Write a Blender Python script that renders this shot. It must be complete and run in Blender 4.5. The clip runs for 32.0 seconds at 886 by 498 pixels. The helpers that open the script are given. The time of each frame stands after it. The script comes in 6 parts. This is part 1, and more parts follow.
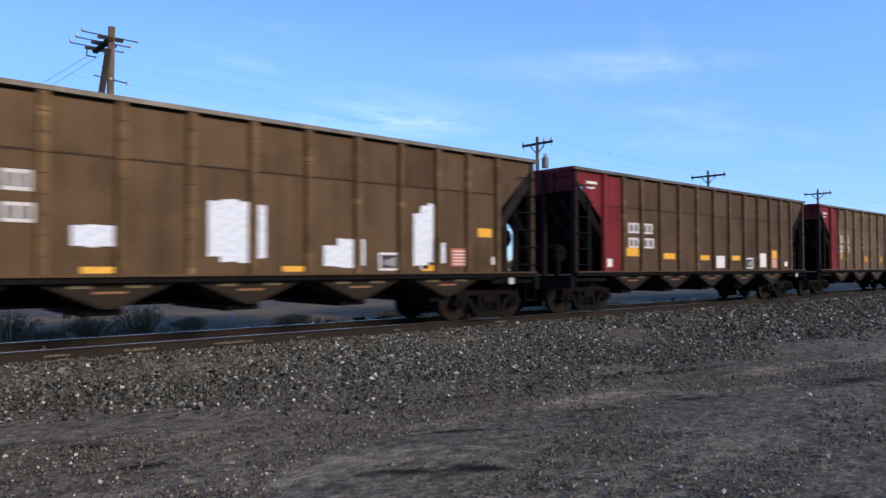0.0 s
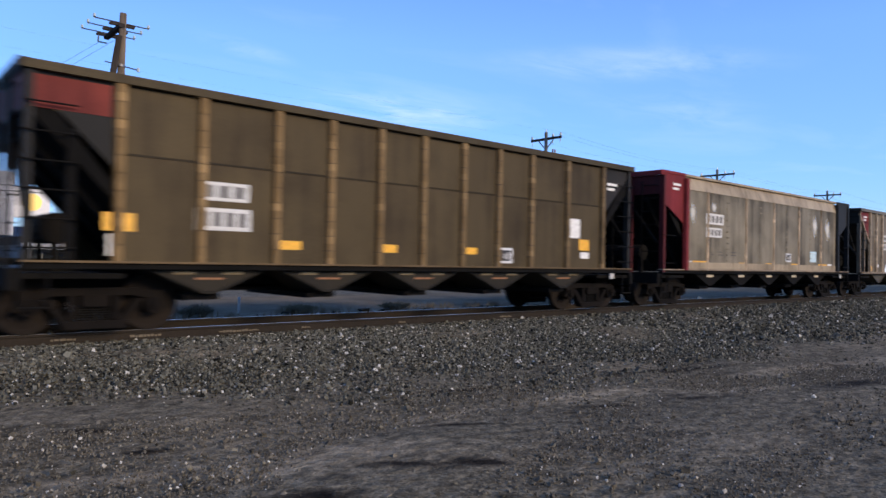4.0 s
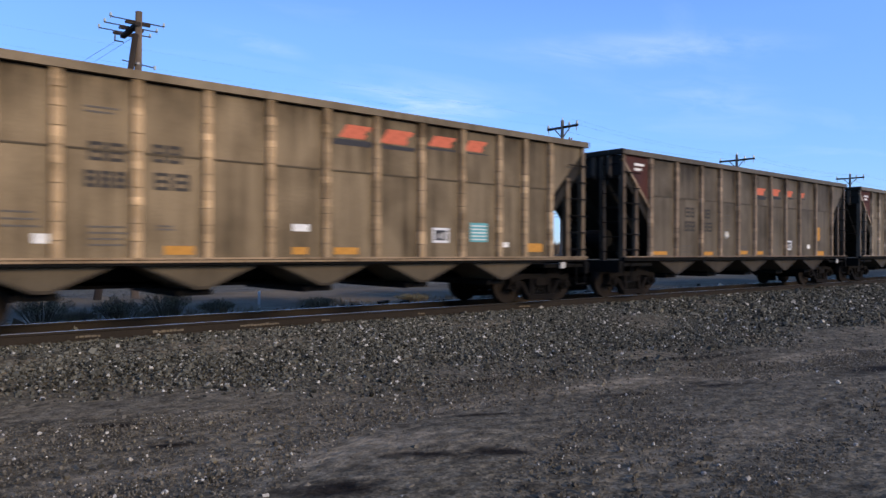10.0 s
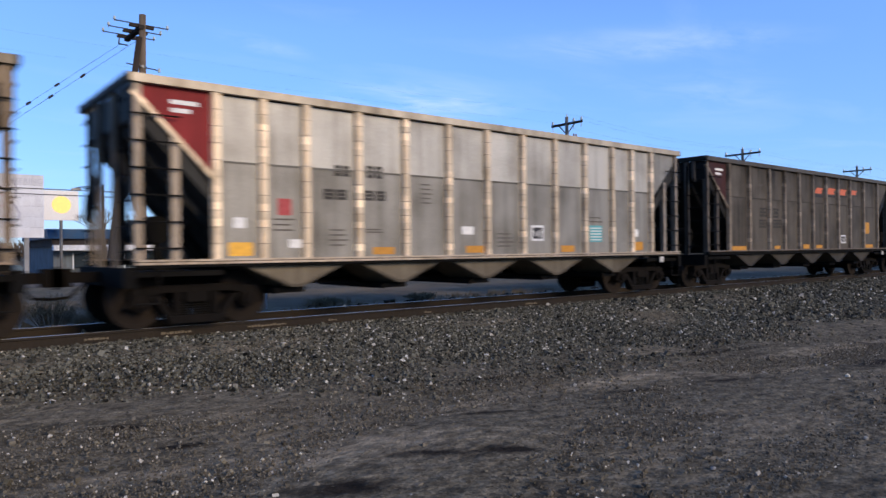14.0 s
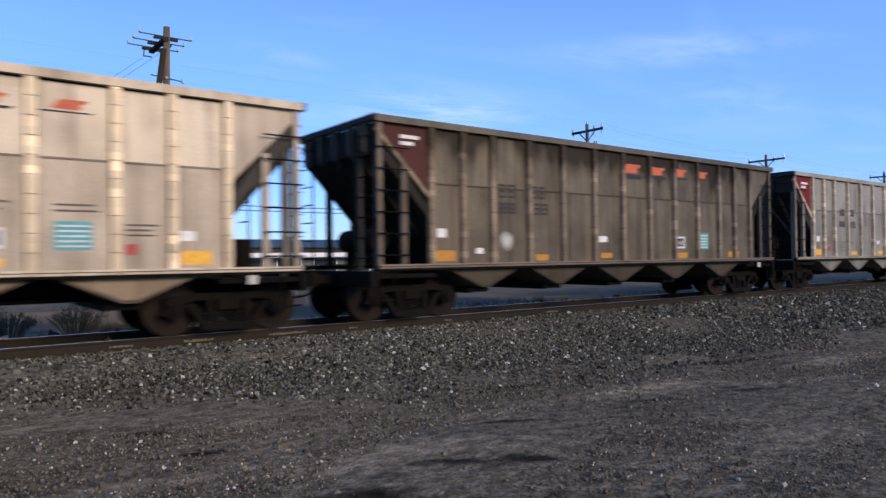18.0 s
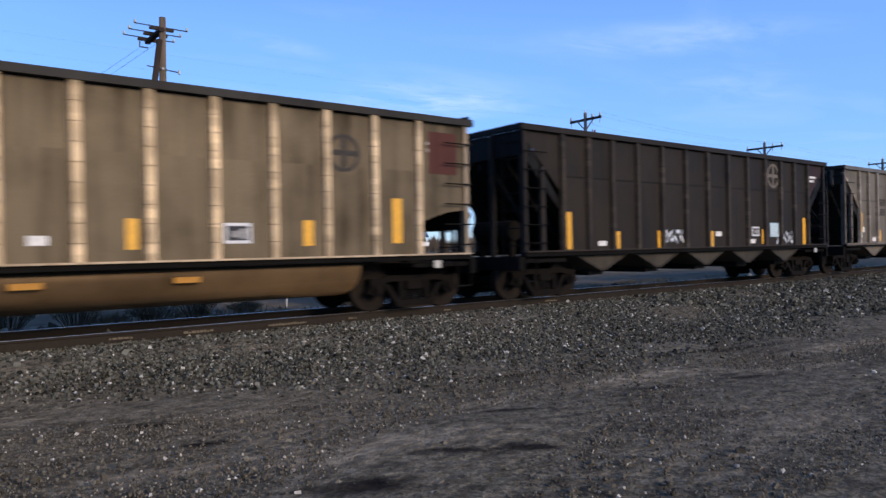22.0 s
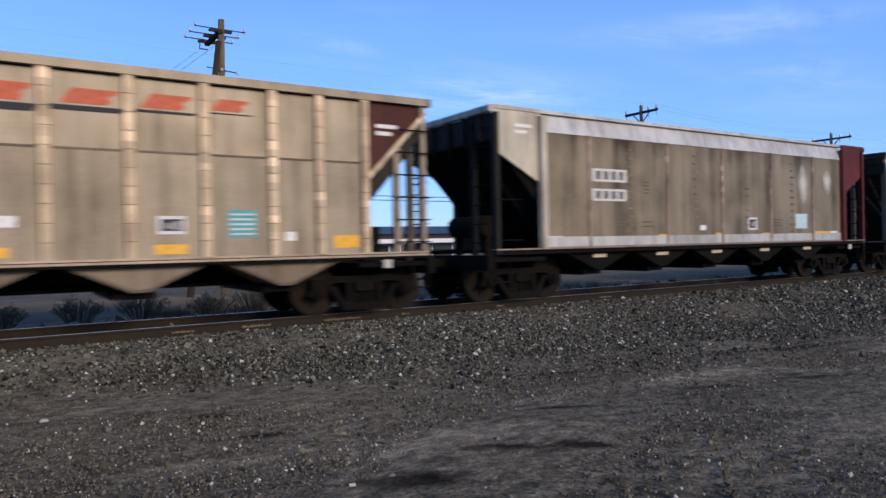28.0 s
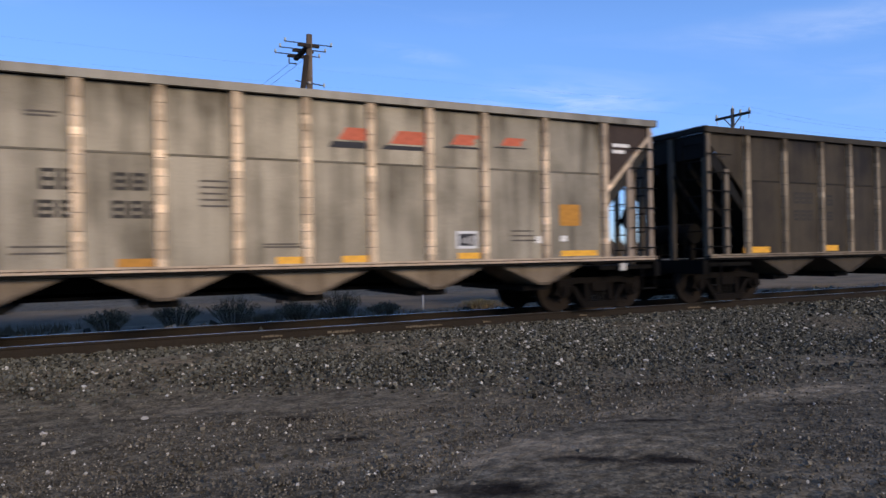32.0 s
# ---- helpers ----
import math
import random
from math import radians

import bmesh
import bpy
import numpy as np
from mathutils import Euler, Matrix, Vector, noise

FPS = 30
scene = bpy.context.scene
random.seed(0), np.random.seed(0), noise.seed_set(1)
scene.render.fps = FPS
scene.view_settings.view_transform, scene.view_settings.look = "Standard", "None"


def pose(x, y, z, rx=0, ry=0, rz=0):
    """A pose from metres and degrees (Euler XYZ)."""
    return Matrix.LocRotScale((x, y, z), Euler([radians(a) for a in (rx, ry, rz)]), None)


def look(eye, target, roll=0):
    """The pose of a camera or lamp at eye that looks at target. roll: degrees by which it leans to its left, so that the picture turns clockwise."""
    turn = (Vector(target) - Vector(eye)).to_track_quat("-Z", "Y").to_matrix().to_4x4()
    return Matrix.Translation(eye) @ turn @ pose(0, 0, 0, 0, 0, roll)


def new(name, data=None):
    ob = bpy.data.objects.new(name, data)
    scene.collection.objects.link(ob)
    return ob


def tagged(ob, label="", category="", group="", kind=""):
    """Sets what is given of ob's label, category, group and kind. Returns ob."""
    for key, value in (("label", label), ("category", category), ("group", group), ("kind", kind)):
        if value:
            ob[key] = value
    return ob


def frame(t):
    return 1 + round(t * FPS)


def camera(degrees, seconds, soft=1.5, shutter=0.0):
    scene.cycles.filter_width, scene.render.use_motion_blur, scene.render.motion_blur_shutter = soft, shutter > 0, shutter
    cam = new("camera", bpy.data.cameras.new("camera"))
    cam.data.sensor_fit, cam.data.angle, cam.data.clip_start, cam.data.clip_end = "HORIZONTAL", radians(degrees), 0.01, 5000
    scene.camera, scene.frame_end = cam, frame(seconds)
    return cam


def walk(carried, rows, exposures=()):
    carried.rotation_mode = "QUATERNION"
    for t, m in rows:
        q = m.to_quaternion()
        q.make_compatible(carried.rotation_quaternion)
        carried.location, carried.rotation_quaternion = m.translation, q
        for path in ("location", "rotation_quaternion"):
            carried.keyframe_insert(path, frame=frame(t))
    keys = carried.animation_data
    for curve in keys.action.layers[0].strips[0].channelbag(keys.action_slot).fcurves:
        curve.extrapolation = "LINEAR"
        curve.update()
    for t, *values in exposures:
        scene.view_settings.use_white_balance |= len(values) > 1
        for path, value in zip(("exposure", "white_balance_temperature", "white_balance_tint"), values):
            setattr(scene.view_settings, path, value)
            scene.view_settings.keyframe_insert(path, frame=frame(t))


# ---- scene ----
# ---- camera: held from one spot, turning slowly after the train ----
cam = camera(65.2, 32.0, soft=1.5, shutter=0.38)
EYE = (0.0, 0.0, 1.7)
TURNS = """0 91.530 0.100 -41.557
0.5 91.937 -0.082 -41.530
1 92.213 -0.305 -41.521
1.5 92.286 -0.593 -41.501
2 92.172 -0.816 -41.480
2.5 91.925 -1.001 -41.453
3 91.432 -1.075 -41.317
3.5 91.044 -1.156 -41.193
5.5 90.934 -1.075 -40.689
6 90.875 -0.762 -40.654
6.5 90.628 -0.465 -40.614
7 90.218 -0.350 -40.586
7.5 89.937 -0.312 -40.492
8 89.826 -0.329 -40.311
8.5 89.850 -0.343 -40.042
9 90.022 -0.254 -39.788
9.5 90.147 -0.178 -39.592
10 90.227 -0.163 -39.602
10.5 90.229 -0.166 -39.861
11 90.158 -0.145 -40.341
11.5 90.040 -0.159 -40.943
12 89.922 -0.037 -41.205
12.5 89.876 0.056 -41.156
13 89.947 0.178 -40.638
13.5 90.006 0.358 -39.912
14 90.086 0.604 -39.118
14.5 90.141 0.860 -38.520
15 90.236 1.034 -38.067
15.5 90.427 1.121 -37.842
17.5 90.781 0.736 -37.352
18 90.767 0.722 -37.453
18.5 90.832 0.740 -37.628
19 90.874 0.838 -37.802
19.5 90.844 0.919 -37.962
20 90.714 0.934 -38.041
20.5 90.508 1.018 -38.030
21 90.324 1.048 -37.897
21.5 90.115 1.109 -37.719
22 89.924 1.105 -37.554
22.5 89.694 1.234 -37.440
23 89.473 1.386 -37.372
23.5 89.284 1.464 -37.431
24 89.126 1.554 -37.523
24.5 89.077 1.573 -37.411
26.5 89.375 1.432 -34.814
27 89.448 1.394 -34.253
27.5 89.532 1.324 -33.759
28 89.669 1.207 -33.200
28.5 89.853 1.100 -32.746
29 90.048 1.048 -32.343
29.5 90.197 1.010 -31.826
30 90.335 1.028 -31.210
30.5 90.433 1.001 -30.268
31 90.514 0.990 -29.002
31.5 90.526 0.951 -27.730
32 90.457 1.035 -26.469"""
walk(cam, [(t, pose(*EYE, rx, ry, rz)) for t, rx, ry, rz in
           (map(float, line.split()) for line in TURNS.split("\n"))],
     exposures=((0, 0.14), (3, 0.14), (8, 0.07), (14, 0.0), (24, 0.0), (29, -0.12), (32, -0.22)))

# ---- light: bright evening sky behind the camera, no hard shadows ----
scene.view_settings.exposure = 0.0
world = bpy.data.worlds.new("evening_sky")
scene.world = world
world.use_nodes = True
SUN_AZ, SUN_EL = radians(170), radians(20)      # clockwise from +Y


def build_world():
    nt = world.node_tree
    nt.nodes.clear()
    L = nt.links.new
    out = nt.nodes.new("ShaderNodeOutputWorld")
    bg = nt.nodes.new("ShaderNodeBackground")
    bg.inputs["Strength"].default_value = 0.15
    sky = nt.nodes.new("ShaderNodeTexSky")
    sky.sky_type = "NISHITA"
    sky.sun_disc = False
    sky.sun_elevation, sky.sun_rotation = SUN_EL, SUN_AZ
    sky.altitude, sky.air_density, sky.dust_density, sky.ozone_density = 300, 1.0, 0.1, 3.0
    tint = nt.nodes.new("ShaderNodeMixRGB")
    tint.blend_type = "MULTIPLY"
    tint.inputs[0].default_value = 1.0
    L(sky.outputs[0], tint.inputs[1])
    # the clear winter air keeps its blue down to the horizon
    tc = nt.nodes.new("ShaderNodeTexCoord")
    sep = nt.nodes.new("ShaderNodeSeparateXYZ")
    L(tc.outputs["Generated"], sep.inputs[0])
    up = nt.nodes.new("ShaderNodeMapRange")
    up.inputs[1].default_value, up.inputs[2].default_value = 0.0, 0.30
    L(sep.outputs[2], up.inputs[0])
    air = nt.nodes.new("ShaderNodeMixRGB")
    air.inputs[1].default_value, air.inputs[2].default_value = (0.475, 0.64, 1.14, 1), (0.985, 1.19, 1.62, 1)
    L(up.outputs[0], air.inputs[0])
    # brighter towards the east
    side = nt.nodes.new("ShaderNodeMapRange")
    side.inputs[1].default_value, side.inputs[2].default_value = 0.2, 0.95
    side.inputs[3].default_value, side.inputs[4].default_value = 0.90, 1.20
    L(sep.outputs[0], side.inputs[0])
    east = nt.nodes.new("ShaderNodeVectorMath")
    east.operation = "SCALE"
    L(air.outputs[0], east.inputs[0])
    L(side.outputs[0], east.inputs["Scale"])
    L(east.outputs[0], tint.inputs[2])
    # thin streaks of high cloud on a flat layer
    zc = nt.nodes.new("ShaderNodeMath")
    zc.operation = "MAXIMUM"
    zc.inputs[1].default_value = 0.06
    L(sep.outputs[2], zc.inputs[0])
    dv = nt.nodes.new("ShaderNodeVectorMath")
    dv.operation = "DIVIDE"
    cb = nt.nodes.new("ShaderNodeCombineXYZ")
    for i in range(3):
        L(zc.outputs[0], cb.inputs[i])
    L(tc.outputs["Generated"], dv.inputs[0])
    L(cb.outputs[0], dv.inputs[1])
    mp = nt.nodes.new("ShaderNodeMapping")
    mp.inputs["Rotation"].default_value = (0, 0, radians(28))
    mp.inputs["Scale"].default_value = (0.55, 0.95, 1)
    L(dv.outputs[0], mp.inputs[0])
    n1 = nt.nodes.new("ShaderNodeTexNoise")
    n1.inputs["Scale"].default_value = 1.1
    n1.inputs["Detail"].default_value = 7
    n1.inputs["Roughness"].default_value = 0.55
    n1.inputs["Distortion"].default_value = 0.35
    L(mp.outputs[0], n1.inputs["Vector"])
    rp = nt.nodes.new("ShaderNodeValToRGB")
    rp.color_ramp.elements[0].position, rp.color_ramp.elements[1].position = 0.52, 0.85
    L(n1.outputs["Fac"], rp.inputs[0])
    am = nt.nodes.new("ShaderNodeMath")
    am.operation = "MULTIPLY"
    am.inputs[1].default_value = 0.16
    L(rp.outputs[0], am.inputs[0])

    def wisp(x, y, turn, a, c, strength):
        """One feathered bank of high cloud, placed on the layer."""
        w = nt.nodes.new("ShaderNodeMapping")
        w.vector_type = "TEXTURE"
        w.inputs["Location"].default_value = (x, y, 1)
        w.inputs["Rotation"].default_value = (0, 0, radians(turn))
        w.inputs["Scale"].default_value = (a, c, 50)
        L(dv.outputs[0], w.inputs[0])
        ln = nt.nodes.new("ShaderNodeVectorMath")
        ln.operation = "LENGTH"
        L(w.outputs[0], ln.inputs[0])
        near = nt.nodes.new("ShaderNodeMapRange")
        near.interpolation_type = "SMOOTHSTEP"
        near.inputs[1].default_value, near.inputs[2].default_value = 0.1, 1.25
        near.inputs[3].default_value, near.inputs[4].default_value = strength, 0.0
        L(ln.outputs["Value"], near.inputs[0])
        mu = nt.nodes.new("ShaderNodeMath")
        mu.operation = "MULTIPLY"
        L(near.outputs[0], mu.inputs[0])
        L(feather.outputs[0], mu.inputs[1])
        return mu.outputs[0]

    fn = nt.nodes.new("ShaderNodeTexNoise")
    fn.inputs["Scale"].default_value, fn.inputs["Detail"].default_value = 3.2, 8
    fn.inputs["Roughness"].default_value, fn.inputs["Distortion"].default_value = 0.62, 0.6
    L(mp.outputs[0], fn.inputs["Vector"])
    feather = nt.nodes.new("ShaderNodeMapRange")
    feather.inputs[1].default_value, feather.inputs[2].default_value = 0.36, 0.68
    L(fn.outputs["Fac"], feather.inputs[0])
    cloud = am.outputs[0]
    for bank_of in ((2.86, 3.78, 5, 0.75, 0.62, 0.55), (2.98, 1.98, -45, 0.75, 0.34, 0.30), (1.44, 3.14, 18, 0.34, 0.14, 0.26), (2.0, 4.4, 10, 0.9, 0.5, 0.14), (4.2, 2.4, 10, 0.9, 0.5, 0.16)):
        ad = nt.nodes.new("ShaderNodeMath")
        ad.operation, ad.use_clamp = "ADD", True
        L(cloud, ad.inputs[0])
        L(wisp(*bank_of), ad.inputs[1])
        cloud = ad.outputs[0]
    mix = nt.nodes.new("ShaderNodeMixRGB")
    L(cloud, mix.inputs[0])
    L(tint.outputs[0], mix.inputs[1])
    mix.inputs[2].default_value = (5.6, 6.6, 9.0, 1)
    L(mix.outputs[0], bg.inputs["Color"])
    L(bg.outputs[0], out.inputs[0])


build_world()
sun = new("sun", bpy.data.lights.new("sun", "SUN"))
sun.data.energy, sun.data.angle, sun.data.color = 3.1, radians(18), (1.0, 0.795, 0.555)
sun.matrix_world = look((0, 0, 30), (-math.sin(SUN_AZ) * 10, -math.cos(SUN_AZ) * 10, 30 - 10 * math.tan(SUN_EL)))


# ---- materials ----
MATS = {}


def paint(name, color, rough=0.7, metal=0.0, dirt=(0.10, 0.085, 0.07), dirt_amount=0.35, streak=0.35, grain=0.12, bump=0.15, scale=1.0, soot=0.0, grooves=False, wide=1.0):
    """Weathered coat: blotches, vertical streaks and fine grain over a base colour."""
    if name in MATS:
        return MATS[name]
    m = bpy.data.materials.new(name)
    m.use_nodes = True
    nt = m.node_tree
    L = nt.links.new
    b = nt.nodes["Principled BSDF"]
    b.inputs["Roughness"].default_value, b.inputs["Metallic"].default_value = rough, metal
    b.inputs["Specular IOR Level"].default_value = 0.5 if rough < 0.5 else 0.12
    b.inputs["Diffuse Roughness"].default_value = 1.0
    tc = nt.nodes.new("ShaderNodeTexCoord")
    oi = nt.nodes.new("ShaderNodeObjectInfo")
    off = nt.nodes.new("ShaderNodeVectorMath")
    off.operation = "MULTIPLY_ADD"
    off.inputs[1].default_value = (17.0, 31.0, 7.0)
    L(oi.outputs["Random"], off.inputs[0])
    L(tc.outputs["Object"], off.inputs[2])

    def noise(sc, detail, stretch=(1, 1, 1)):
        mp = nt.nodes.new("ShaderNodeMapping")
        mp.inputs["Scale"].default_value = stretch
        L(off.outputs[0], mp.inputs[0])
        n = nt.nodes.new("ShaderNodeTexNoise")
        n.inputs["Scale"].default_value, n.inputs["Detail"].default_value = sc * scale, detail
        L(mp.outputs[0], n.inputs["Vector"])
        return n.outputs["Fac"]

    def ramp(fac, lo, hi, a, c):
        r = nt.nodes.new("ShaderNodeMapRange")
        r.inputs[1].default_value, r.inputs[2].default_value = lo, hi
        r.inputs[3].default_value, r.inputs[4].default_value = a, c
        L(fac, r.inputs[0])
        return r.outputs[0]

    big = ramp(noise(0.9, 4), 0.42, 0.72, 0.0, dirt_amount)
    st = ramp(noise(1.0, 5, (5.5 / wide, 5.5 / wide, 0.35 / wide)), 0.45, 0.75, 0.0, streak)
    fine = ramp(noise(38, 3), 0.3, 0.7, 1 - grain, 1 + grain)
    add = nt.nodes.new("ShaderNodeMath")
    add.operation, add.use_clamp = "ADD", True
    L(big, add.inputs[0])
    L(st, add.inputs[1])
    cover = add.outputs[0]
    if soot:
        # coal dust washed down from the rim in uneven tongues
        sp = nt.nodes.new("ShaderNodeSeparateXYZ")
        L(tc.outputs["Object"], sp.inputs[0])
        tongue = ramp(noise(1.0, 4, (2.2, 2.2, 0.5)), 0.35, 0.65, -0.55, 0.75)
        up = ramp(sp.outputs[2], 2.9, 3.9, 0.0, 1.0)
        a2 = nt.nodes.new("ShaderNodeMath")
        a2.operation, a2.use_clamp = "ADD", True
        L(tongue, a2.inputs[0])
        L(up, a2.inputs[1])
        a3 = nt.nodes.new("ShaderNodeMath")
        a3.operation = "MULTIPLY"
        L(a2.outputs[0], a3.inputs[0])
        L(up, a3.inputs[1])
        a4 = nt.nodes.new("ShaderNodeMath")
        a4.operation, a4.use_clamp = "MULTIPLY_ADD", True
        a4.inputs[1].default_value = soot
        L(a3.outputs[0], a4.inputs[0])
        L(cover, a4.inputs[2])
        cover = a4.outputs[0]
    mix = nt.nodes.new("ShaderNodeMixRGB")
    L(cover, mix.inputs[0])
    mix.inputs[1].default_value, mix.inputs[2].default_value = (*color, 1), (*dirt, 1)
    mul = nt.nodes.new("ShaderNodeVectorMath")
    mul.operation = "SCALE"
    L(mix.outputs[0], mul.inputs[0])
    rv = ramp(oi.outputs["Random"], 0, 1, 0.93, 1.07)
    f2 = nt.nodes.new("ShaderNodeMath")
    f2.operation = "MULTIPLY"
    L(fine, f2.inputs[0])
    L(rv, f2.inputs[1])
    tone = f2.outputs[0]
    if grooves:
        # each bolted length of a post has its own wear
        so = nt.nodes.new("ShaderNodeSeparateXYZ")
        L(tc.outputs["Object"], so.inputs[0])
        step = nt.nodes.new("ShaderNodeMath")
        step.operation = "SNAP"
        step.inputs[1].default_value = 0.135
        low = nt.nodes.new("ShaderNodeMath")
        low.operation = "SUBTRACT"
        low.inputs[1].default_value = 1.10
        L(so.outputs[2], low.inputs[0])
        L(low.outputs[0], step.inputs[0])
        cv = nt.nodes.new("ShaderNodeCombineXYZ")
        L(step.outputs[0], cv.inputs[0])
        L(oi.outputs["Random"], cv.inputs[1])
        wn = nt.nodes.new("ShaderNodeTexWhiteNoise")
        L(cv.outputs[0], wn.inputs["Vector"])
        f3 = nt.nodes.new("ShaderNodeMath")
        f3.operation = "MULTIPLY"
        pw = nt.nodes.new("ShaderNodeMath")
        pw.operation = "POWER"
        pw.inputs[1].default_value = 7.0
        L(wn.outputs["Value"], pw.inputs[0])
        L(ramp(pw.outputs[0], 0, 1, 0.93, 1.5), f3.inputs[0])
        L(tone, f3.inputs[1])
        tone = f3.outputs[0]
    L(tone, mul.inputs["Scale"])
    L(mul.outputs[0], b.inputs["Base Color"])
    bp = nt.nodes.new("ShaderNodeBump")
    bp.inputs["Strength"].default_value, bp.inputs["Distance"].default_value = bump, 0.01
    L(noise(9, 5), bp.inputs["Height"])
    L(bp.outputs[0], b.inputs["Normal"])
    MATS[name] = m
    return m


def plain(name, color, rough=0.6, metal=0.0, glow=0.0):
    if name in MATS:
        return MATS[name]
    m = bpy.data.materials.new(name)
    m.use_nodes = True
    b = m.node_tree.nodes["Principled BSDF"]
    n = m.node_tree.nodes.new("ShaderNodeTexNoise")
    n.inputs["Scale"].default_value, n.inputs["Detail"].default_value = 14, 5
    tc = m.node_tree.nodes.new("ShaderNodeTexCoord")
    m.node_tree.links.new(tc.outputs["Object"], n.inputs["Vector"])
    r = m.node_tree.nodes.new("ShaderNodeValToRGB")
    r.color_ramp.elements[0].position, r.color_ramp.elements[1].position = 0.3, 0.75
    r.color_ramp.elements[0].color = (*[c * 0.72 for c in color], 1)
    r.color_ramp.elements[1].color = (*[min(1, c * 1.12) for c in color], 1)
    m.node_tree.links.new(n.outputs["Fac"], r.inputs[0])
    m.node_tree.links.new(r.outputs[0], b.inputs["Base Color"])
    b.inputs["Roughness"].default_value, b.inputs["Metallic"].default_value = rough, metal
    if rough > 0.55:
        b.inputs["Specular IOR Level"].default_value = 0.12
    if glow:
        b.inputs["Emission Color"].default_value, b.inputs["Emission Strength"].default_value = (*color, 1), glow
    MATS[name] = m
    return m


def ground_material():
    m = bpy.data.materials.new("dirt_and_gravel")
    m.use_nodes = True
    nt = m.node_tree
    L = nt.links.new
    b = nt.nodes["Principled BSDF"]
    b.inputs["Roughness"].default_value = 0.95
    b.inputs["Specular IOR Level"].default_value = 0.1
    tc = nt.nodes.new("ShaderNodeTexCoord")

    def noise(sc, detail, stretch=(1, 1, 1), turn=0.0):
        mp = nt.nodes.new("ShaderNodeMapping")
        mp.inputs["Scale"].default_value = stretch
        mp.inputs["Rotation"].default_value = (0, 0, turn)
        L(tc.outputs["Object"], mp.inputs[0])
        n = nt.nodes.new("ShaderNodeTexNoise")
        n.inputs["Scale"].default_value, n.inputs["Detail"].default_value = sc, detail
        n.inputs["Roughness"].default_value = 0.6
        L(mp.outputs[0], n.inputs["Vector"])
        return n.outputs["Fac"]

    def ramp(fac, lo, hi, a=0.0, c=1.0):
        r = nt.nodes.new("ShaderNodeMapRange")
        r.inputs[1].default_value, r.inputs[2].default_value = lo, hi
        r.inputs[3].default_value, r.inputs[4].default_value = a, c
        L(fac, r.inputs[0])
        return r.outputs[0]

    def mix(fac, a, c, mode="MIX"):
        x = nt.nodes.new("ShaderNodeMixRGB")
        x.blend_type = mode
        for i, v in ((0, fac), (1, a), (2, c)):
            if isinstance(v, tuple):
                x.inputs[i].default_value = (*v, 1)
            elif isinstance(v, float):
                x.inputs[i].default_value = v
            else:
                L(v, x.inputs[i])
        return x.outputs[0]

    wob = noise(1.6, 6)
    wob2 = noise(7, 4)

    def stain(x, y, turn, a, c):
        """Ragged oval mark of its own place and size on the dirt."""
        mp = nt.nodes.new("ShaderNodeMapping")
        mp.vector_type = "TEXTURE"
        mp.inputs["Location"].default_value = (x, y, 0)
        mp.inputs["Rotation"].default_value = (0, 0, radians(turn))
        mp.inputs["Scale"].default_value = (a, c, 50)
        L(tc.outputs["Object"], mp.inputs[0])
        ln = nt.nodes.new("ShaderNodeVectorMath")
        ln.operation = "LENGTH"
        L(mp.outputs[0], ln.inputs[0])
        d = ln.outputs["Value"]
        for w, k in ((wob, 1.7), (wob2, 1.5)):
            ma = nt.nodes.new("ShaderNodeMath")
            ma.operation = "MULTIPLY_ADD"
            ma.inputs[1].default_value = k
            L(w, ma.inputs[0])
            L(d, ma.inputs[2])
            d = ma.outputs[0]
        return ramp(d, 1.95, 2.95, 1.0, 0.0)

    def widest(marks):
        m0 = marks[0]
        for m1 in marks[1:]:
            mx = nt.nodes.new("ShaderNodeMath")
            mx.operation = "MAXIMUM"
            L(m0, mx.inputs[0])
            L(m1, mx.inputs[1])
            m0 = mx.outputs[0]
        return m0

    patches = ramp(noise(0.42, 7, (0.75, 1.3, 1), radians(-8)), 0.47, 0.68, 0.0, 0.50)
    pale = widest([patches, stain(3.1, 5.1, -16, 1.2, 0.44), stain(1.7, 5.6, -10, 0.9, 0.22), stain(4.9, 5.75, 0, 0.9, 0.16), stain(7.2, 5.5, -10, 1.2, 0.26), stain(9.4, 4.6, -20, 1.3, 0.22),
                   stain(12.6, 4.8, -8, 2.2, 0.30), stain(17, 4.0, -8, 4.0, 0.5)])
    dark = ramp(noise(1.1, 8, (0.8, 1.25, 1)), 0.56, 0.70, 0.0, 0.7)
    damp = widest([dark, stain(3.56, 4.47, -38, 0.42, 0.13), stain(4.16, 4.15, -38, 0.34, 0.12), stain(2.5, 4.3, -30, 0.42, 0.18), stain(4.92, 5.24, -25, 0.32, 0.07), stain(6.95, 5.0, -25, 0.42, 0.09),
                   stain(1.81, 7.07, -15, 0.42, 0.10), stain(11.4, 3.75, -15, 1.2, 0.24), stain(8.4, 4.55, -20, 0.6, 0.10), stain(6.2, 6.6, -12, 0.9, 0.10), stain(10.2, 5.95, -12, 1.6, 0.14), stain(2.0, 6.2, -15, 0.3, 0.07)])
    base = mix(pale, (0.140, 0.118, 0.080), (0.290, 0.235, 0.155))
    base = mix(damp, base, (0.022, 0.017, 0.012))
    patches = pale
    vor = nt.nodes.new("ShaderNodeTexVoronoi")
    vor.inputs["Scale"].default_value = 34
    L(tc.outputs["Object"], vor.inputs["Vector"])
    bw = nt.nodes.new("ShaderNodeSeparateColor")
    L(vor.outputs["Color"], bw.inputs[0])
